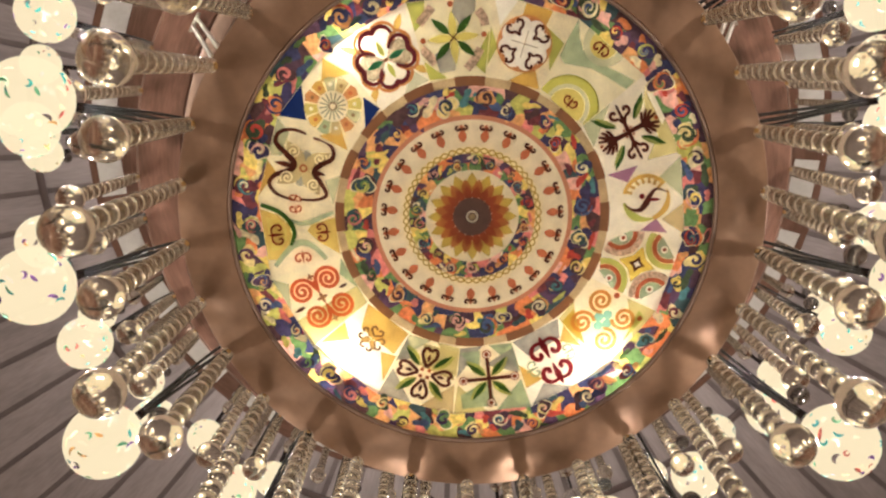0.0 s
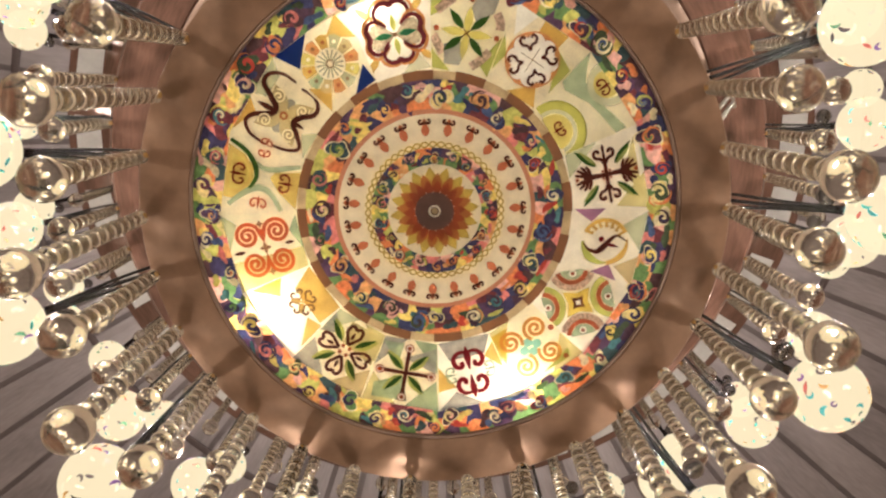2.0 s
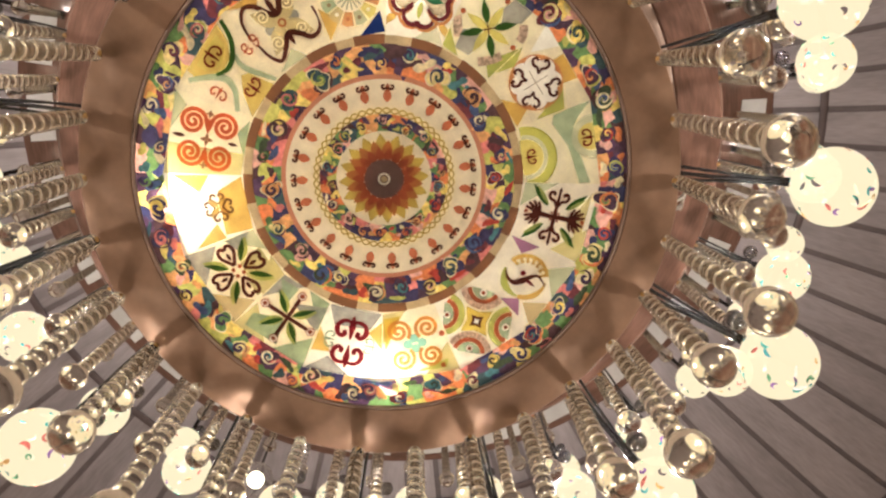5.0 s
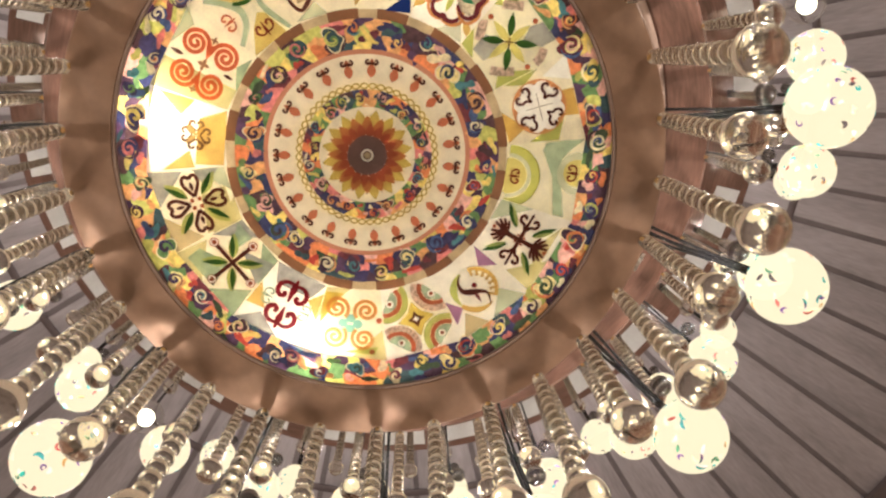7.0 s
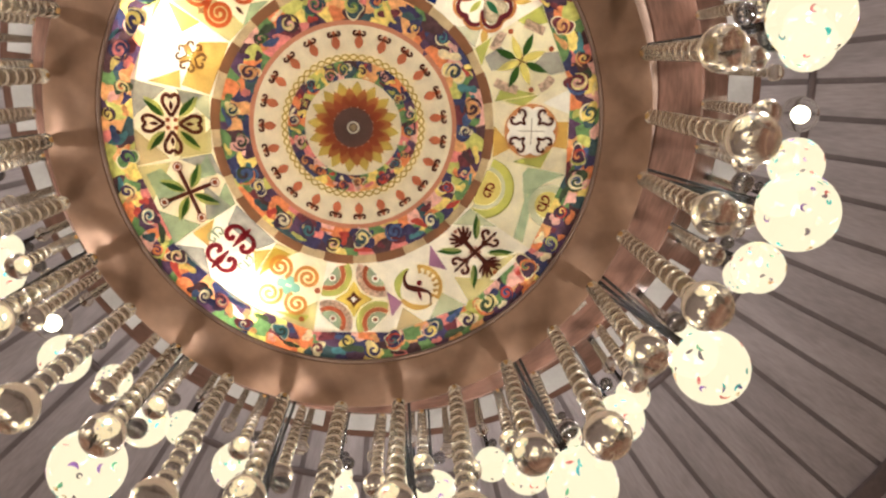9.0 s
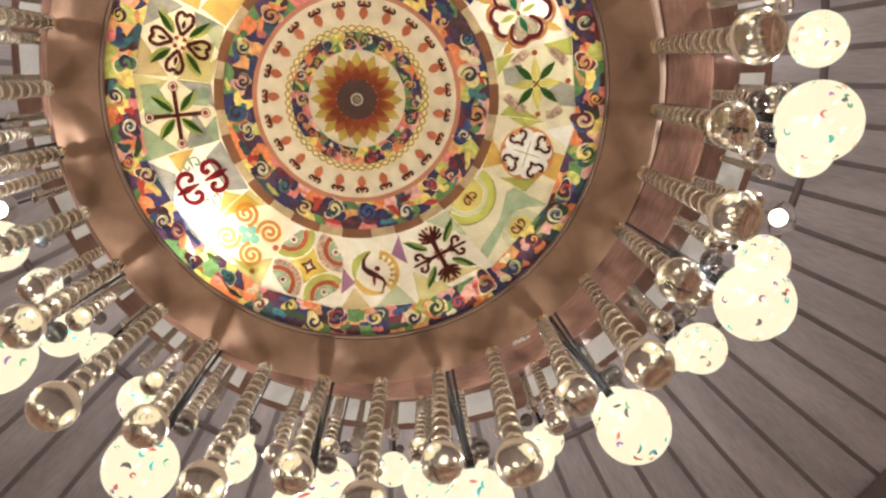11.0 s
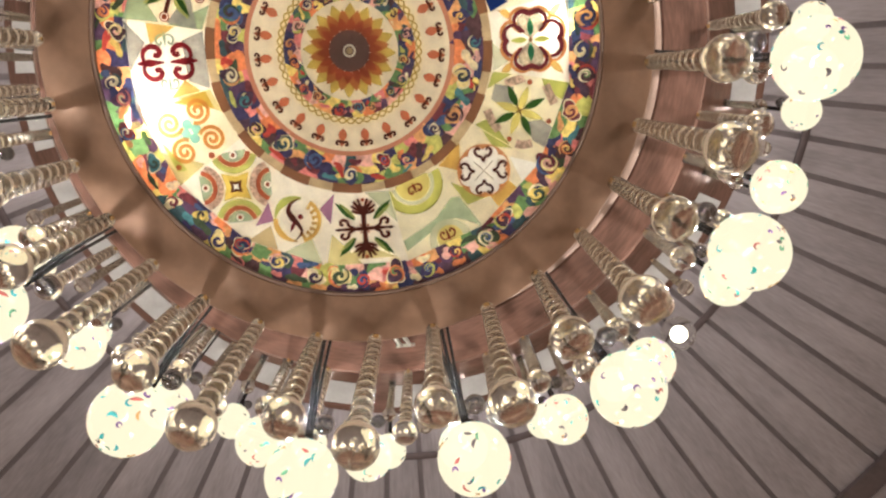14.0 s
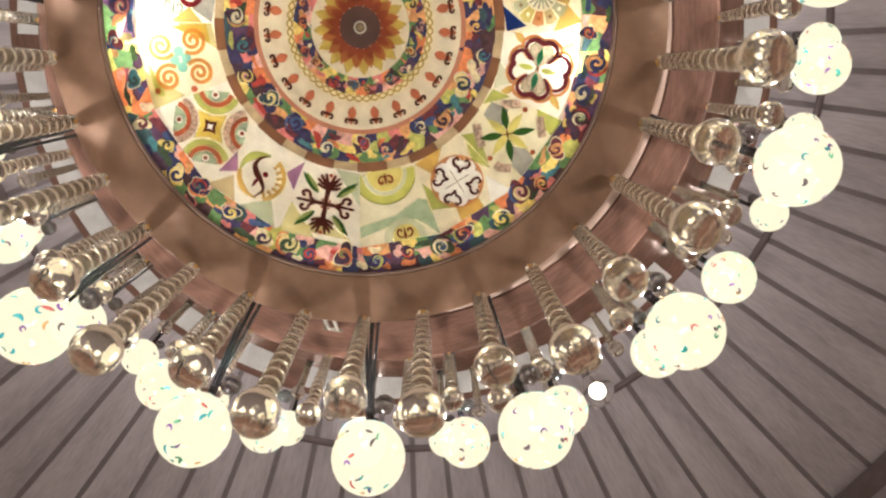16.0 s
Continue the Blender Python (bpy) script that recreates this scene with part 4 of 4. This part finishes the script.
def painted_panel():
    panel = tagged(new("painted_panel"), "round backlit painted panel with sunflower, folk tiles and swirls", "painted panel")
    panel.location = (0, 0, H)
    swirl_ring(panel, 0.652, 0.7505, 50, 3, 3)
    band = random.Random(5)
    for i in range(16):
        for name, mat, d0, d1 in (("pale_block", BLOCK, -10.15, 12.4), ("brown_block", TAN_GROUND, -0.6, 12.0)):
            j0 = band.uniform(-1.5, 1.5) if name == "brown_block" else 0.0
            s = Sheet(depth=0.0003 if name == "pale_block" else 0.0007)
            sweep = [math.radians(-28.2 + 22.5 * i + d0 + j0 + (d1 - d0) * q / 4) for q in range(5)]
            s.poly([(0.398 * math.cos(a), 0.398 * math.sin(a)) for a in sweep] + [(0.427 * math.cos(a), 0.427 * math.sin(a)) for a in reversed(sweep)])
            part(name, s.bm, mat, panel)
    swirl_ring(panel, 0.312, 0.4, 26, 3, 11)
    part("red_band", annulus(0.298, 0.312, 0.0003), TERRA_GROUND, panel)
    part("fleur_band", annulus(0.196, 0.298, 0.0003), INNER_GROUND, panel)
    for i in range(23):
        a = math.radians(-34 + 360 / 23 * i)
        s = Sheet((0.262, a), 1.0, 0.0012)
        s.leaf(-0.032, 0, 0, 0.044, 0.026).leaf(0.006, 0, 0, 0.018, 0.012)
        fl = part("fleur", s.bm, FLEUR, panel)
        s = Sheet((0.272, a), 0.82, 0.0014)
        for f in (-1, 1):
            s.ribbon([(-0.004, f * 0.001), (0.000, f * 0.007), (-0.004, f * 0.014), (0.002, f * 0.021), (0.010, f * 0.018), (0.009, f * 0.011)], (0.010, 0.0085, 0.007))
        part("fleur_curl", s.bm, BROWN, fl)
    s = Sheet(depth=0.0012)
    for ph in (0, math.pi):
        pts = [((0.206 + 0.008 * math.sin(26 * 2 * math.pi * i / 416 + ph)) * math.cos(2 * math.pi * i / 416), (0.206 + 0.008 * math.sin(26 * 2 * math.pi * i / 416 + ph)) * math.sin(2 * math.pi * i / 416)) for i in range(417)]
        s.ribbon(pts, 0.0045)
    part("plaited_band", s.bm, YELLOW, panel, "yellow plaited line")
    swirl_ring(panel, 0.145, 0.196, 20, 2, 23)
    part("flower_disc", annulus(0.0005, 0.145, 0.0003), INNER_GROUND, panel)
    for ring, (n, r0, ln, w, m) in enumerate(((16, 0.075, 0.064, 0.034, PETAL_OUT), (16, 0.060, 0.060, 0.032, PETAL_MID), (18, 0.050, 0.048, 0.026, PETAL_IN))):
        for i in range(n):
            s = Sheet((0, math.radians(360 / n * (i + 0.5 * ring))), 1.0, 0.0016 + 0.0004 * ring)
            s.leaf(r0, 0, 0, ln, w, 7)
            part("petal", s.bm, m, panel)
    part("flower_heart", annulus(0.0005, 0.060, 0.0032), HEARTBROWN, panel)
    part("heart_ring", annulus(0.013, 0.019, 0.0036), WHITE_GROUND, panel)
    part("heart_dot", annulus(0.0005, 0.010, 0.0036), BLOCK, panel)
    for k in range(16):
        a = math.radians(-28.2 + 22.5 * k)
        s = Sheet((0.540, a), 1.0, 0.0006)
        inner = [math.radians(11.25 - 4.5 * q) for q in range(6)]
        s.poly([(0.4245 * math.cos(q) - 0.540, 0.4245 * math.sin(q)) for q in inner] + [(0.114, -0.13009), (0.114, 0.13009)])
        tile = part("tile", s.bm, WHITE_GROUND if k in (0, 1, 2, 4, 7, 12) else PALE_GROUND if k in (15, 8, 13) else CREAM_GROUND, panel)
        for c, mat in enumerate(CORNERS[k]):
            if mat is not None:
                su, sv = ((1, -1), (1, 1), (-1, 1), (-1, -1))[c]
                wide = 0.1294 if su > 0 else 0.0843
                s = Sheet((0.540, a), 1.0, 0.0009)
                s.poly([(su * 0.1135, sv * wide), (su * 0.1135, sv * wide * 0.12), (su * 0.012, sv * 0.104)])
                part("corner_patch", s.bm, mat, tile)
        for n, (mat, draw, name) in enumerate(tile_shapes(k)):
            s = Sheet((0.540, a), 0.098, 0.0012 + 0.0004 * n, True)
            draw(s)
            pieces(name, s.bm, mat, tile)
    for deg, share in ((134, 1.45), (49, 1.35), (-124, 0.72)):
        a = math.radians(deg)
        lamp = bpy.data.lights.new("panel_bulb", "POINT")
        lamp.energy, lamp.color, lamp.shadow_soft_size = BACK_W * share, WARM, 0.03
        ob = new("panel_bulb", lamp)
        ob.location = (0.64 * math.cos(a), 0.64 * math.sin(a), H + 0.058)


painted_panel()


# ---- bead strands ----
def bead_strand(length, beads, ball_r, label):
    root = tagged(new("bead_strand"), label, "bead strand", "strands round the chandelier")
    bm = bmesh.new()
    tube(bm, [(0, 0, 0.02), (0, 0, -0.024)], 0.004, 6)
    part("hook", bm, BRASS, root)
    top, bottom = 0.022, length - ball_r - 0.004
    radii = [0.0225 + 0.0075 * (i / (beads - 1)) for i in range(beads)]
    scale = (bottom - top) / sum(2 * r for r in radii)
    z = -top
    for r in radii:
        z -= r * scale
        bm = ball(bmesh.new(), r, (0, 0, 0), 14, 9, min(0.97, scale * 0.97))
        b = part("bead", bm, BEADGLASS, root)
        b.location.z = z
        z -= r * scale
    bm = ball(bmesh.new(), ball_r, (0, 0, 0), 32, 20)
    b = part("ball", bm, BALLGLASS, root, "large pale amber crystal ball")
    b.location.z = -length
    return root


def ring_of(first, radius, z, degrees):
    for i, d in enumerate(degrees):
        a = math.radians(d)
        m = Matrix.Translation((radius * math.cos(a), radius * math.sin(a), z)) @ Matrix.Rotation(a + 0.3 * math.sin(7.0 * d), 4, "Z")
        if i == 0:
            first.matrix_basis = m
        else:
            copy_thing(first, m)


ring_of(bead_strand(0.735, 13, 0.057, "long strand of smoked amber glass beads ending in a crystal ball"), 0.893, H - 0.012, [-28.65 + 24 * i for i in range(15)])
ring_of(bead_strand(0.605, 11, 0.054, "short strand of smoked amber glass beads ending in a crystal ball"), 0.893, H - 0.012, [-16.65 + 24 * i for i in range(15)])
ring_of(bead_strand(0.645, 12, 0.052, "long strand of amber glass beads under the upper tier"), 1.478, H + 1.105, [-60 + 15 * i for i in range(24)])
ring_of(bead_strand(0.525, 10, 0.050, "short strand of amber glass beads under the upper tier"), 1.478, H + 1.105, [-52.5 + 15 * i for i in range(24)])


ring_of(bead_strand(0.730, 13, 0.050, "long strand of amber glass beads under the ceiling ring"), 2.31, CEIL - 0.034, [6 + 12 * i for i in range(30)])
ring_of(bead_strand(0.540, 10, 0.047, "short strand of amber glass beads under the ceiling ring"), 2.31, CEIL - 0.034, [12 * i for i in range(30)])


# ---- globe lamps on arms ----
def globe_lamp(reach, drop, r, watts, label, seed):
    """Root at the arm's foot on the ring's edge, x outwards."""
    root = tagged(new("globe_lamp"), label, "globe lamp", "painted globes round the chandelier")
    w = random.Random(seed)
    far = math.hypot(reach, drop)
    cx, cz = reach / far, -drop / far
    for side in (-1, 0, 1):
        bm = bmesh.new()
        pts = []
        for i in range(13):
            k = i / 12
            d = (far - r * 0.97) * k - 0.01
            sag = 0.012 * math.sin(math.pi * k) * (1 + 0.5 * side)
            pts.append((d * cx - sag * cz, side * 0.0165 * (1 - 0.35 * k) + 0.004 * math.sin(4 * k + side), d * cz + sag * cx))
        tube(bm, pts, 0.0052 if side else 0.0065, 8)
        part("arm_tube", bm, BLACKTUBE, root)
    d = far - r - 0.055
    part("holder", ball(bmesh.new(), 0.032, (d * cx, -0.043, d * cz), 20, 12), SMOKE, root, "dark smoked glass ball")
    g = part("globe", ball(bmesh.new(), r, (0, 0, 0), 40, 24), GLOBE, root, "glowing cream glass globe")
    g.location = (reach, 0, -drop)
    for i in range(44):
        bm = bmesh.new()
        d = Vector((w.gauss(0, 1), w.gauss(0, 1), w.gauss(0, 1))).normalized()
        e = d.orthogonal().normalized()
        f = d.cross(e)
        bend, ln, wd = w.uniform(-3.6, 3.6), w.uniform(0.013, 0.030), w.uniform(0.003, 0.0065)
        row = []
        x = y = 0.0
        h = w.uniform(0, 6.28)
        for k in range(9):
            hw = wd * math.sin(math.pi * (k + 0.6) / 9.2)
            cx, cy = -math.sin(h), math.cos(h)
            row.append([bm.verts.new((d + (x + cx * hw * q) / r * e + (y + cy * hw * q) / r * f).normalized() * (r + 0.0012)) for q in (-1, 1)])
            x, y, h = x + ln / 6 * math.cos(h), y + ln / 6 * math.sin(h), h + bend / 5
        for a, b in zip(row, row[1:]):
            bm.faces.new((a[0], a[1], b[1], b[0]))
        part("painted_mark", bm, SPOT, g)
    lamp = bpy.data.lights.new("bulb", "POINT")
    lamp.energy, lamp.color, lamp.shadow_soft_size = watts, WARM, r * 0.18
    ob = new("bulb", lamp)
    ob.parent = root
    ob.location = (reach, 0, -drop)
    return root


def lamps_of(first, foot, z, places):
    for i, d in enumerate(places):
        a = math.radians(d)
        m = Matrix.Translation((foot * math.cos(a), foot * math.sin(a), z)) @ Matrix.Rotation(a, 4, "Z")
        if i == 0:
            first.matrix_basis = m
        else:
            copy_thing(first, m)


LARGE = "large lit painted glass globe on black arm tubes"
lamps_of(globe_lamp(0.300, 0.345, 0.106, BULB_W, LARGE, 5), 0.905, H, [-42.1, -18.1, 127, 151.6, 174.5, 198.5, 222.5])
lamps_of(globe_lamp(0.325, 0.345, 0.108, BULB_W, LARGE, 6), 0.905, H, [246.5, 271.3, 294.9])
lamps_of(globe_lamp(0.282, 0.345, 0.106, BULB_W, LARGE, 7), 0.905, H, [6.7, 30.2, 54.5, 79.8, 103])
HIGH = [-37.5, -23.2, -7.4, 7.0, 22.0, 112.5, 127.5, 142.5]
WIDE = [-52.6, 157.5, 172.5, 187.5, 202.5, 217.5, 232.4, 247.5, 262.6, 276.9, 292.6]
UPPER = "lit cream glass globe with coloured swirls on the upper tier"
lamps_of(globe_lamp(0.275, 0.30, 0.112, BULB_W2, UPPER, 9), 1.485, H + 1.10, HIGH)
lamps_of(globe_lamp(0.310, 0.30, 0.113, BULB_W2, UPPER, 10), 1.485, H + 1.10, WIDE)
lamps_of(globe_lamp(0.215, 0.30, 0.106, BULB_W2, "lit cream glass globe held close in on the upper tier", 12), 1.485, H + 1.10, [37.5, 52.5, 67.3, 82.5, 97.5])
CLEAR = (72, 288)
lamps_of(globe_lamp(0.250, 0.595, 0.116, BULB_S, "lit cream glass globe on long arm tubes under the ceiling ring", 15), 2.30, CEIL - 0.034, [12 * i for i in range(30) if 12 * i not in CLEAR])


def clear_bulb(deg, reach):
    root = tagged(new("clear_bulb"), "small clear glass globe with a bright bulb inside", "bulb lamp", "clear bulbs under the ceiling ring")
    a = math.radians(deg)
    root.matrix_basis = Matrix.Translation((2.30 * math.cos(a), 2.30 * math.sin(a), CEIL - 0.034)) @ Matrix.Rotation(a, 4, "Z")
    bm = bmesh.new()
    tube(bm, [(0, 0, 0.0), (reach * 0.5, 0, -0.26), (reach * 0.85, 0, -0.495)], 0.01)
    part("arm_tube", bm, BLACKTUBE, root)
    part("globe", ball(bmesh.new(), 0.112, (reach, 0, -0.595), 32, 20), CLEARGLOBE, root, "clear glass globe")
    part("bulb_core", ball(bmesh.new(), 0.044, (reach + 0.005, 0, -0.595), 20, 12), FILAMENT, root, "bright lit bulb")


for deg in CLEAR:
    clear_bulb(deg, 0.25)
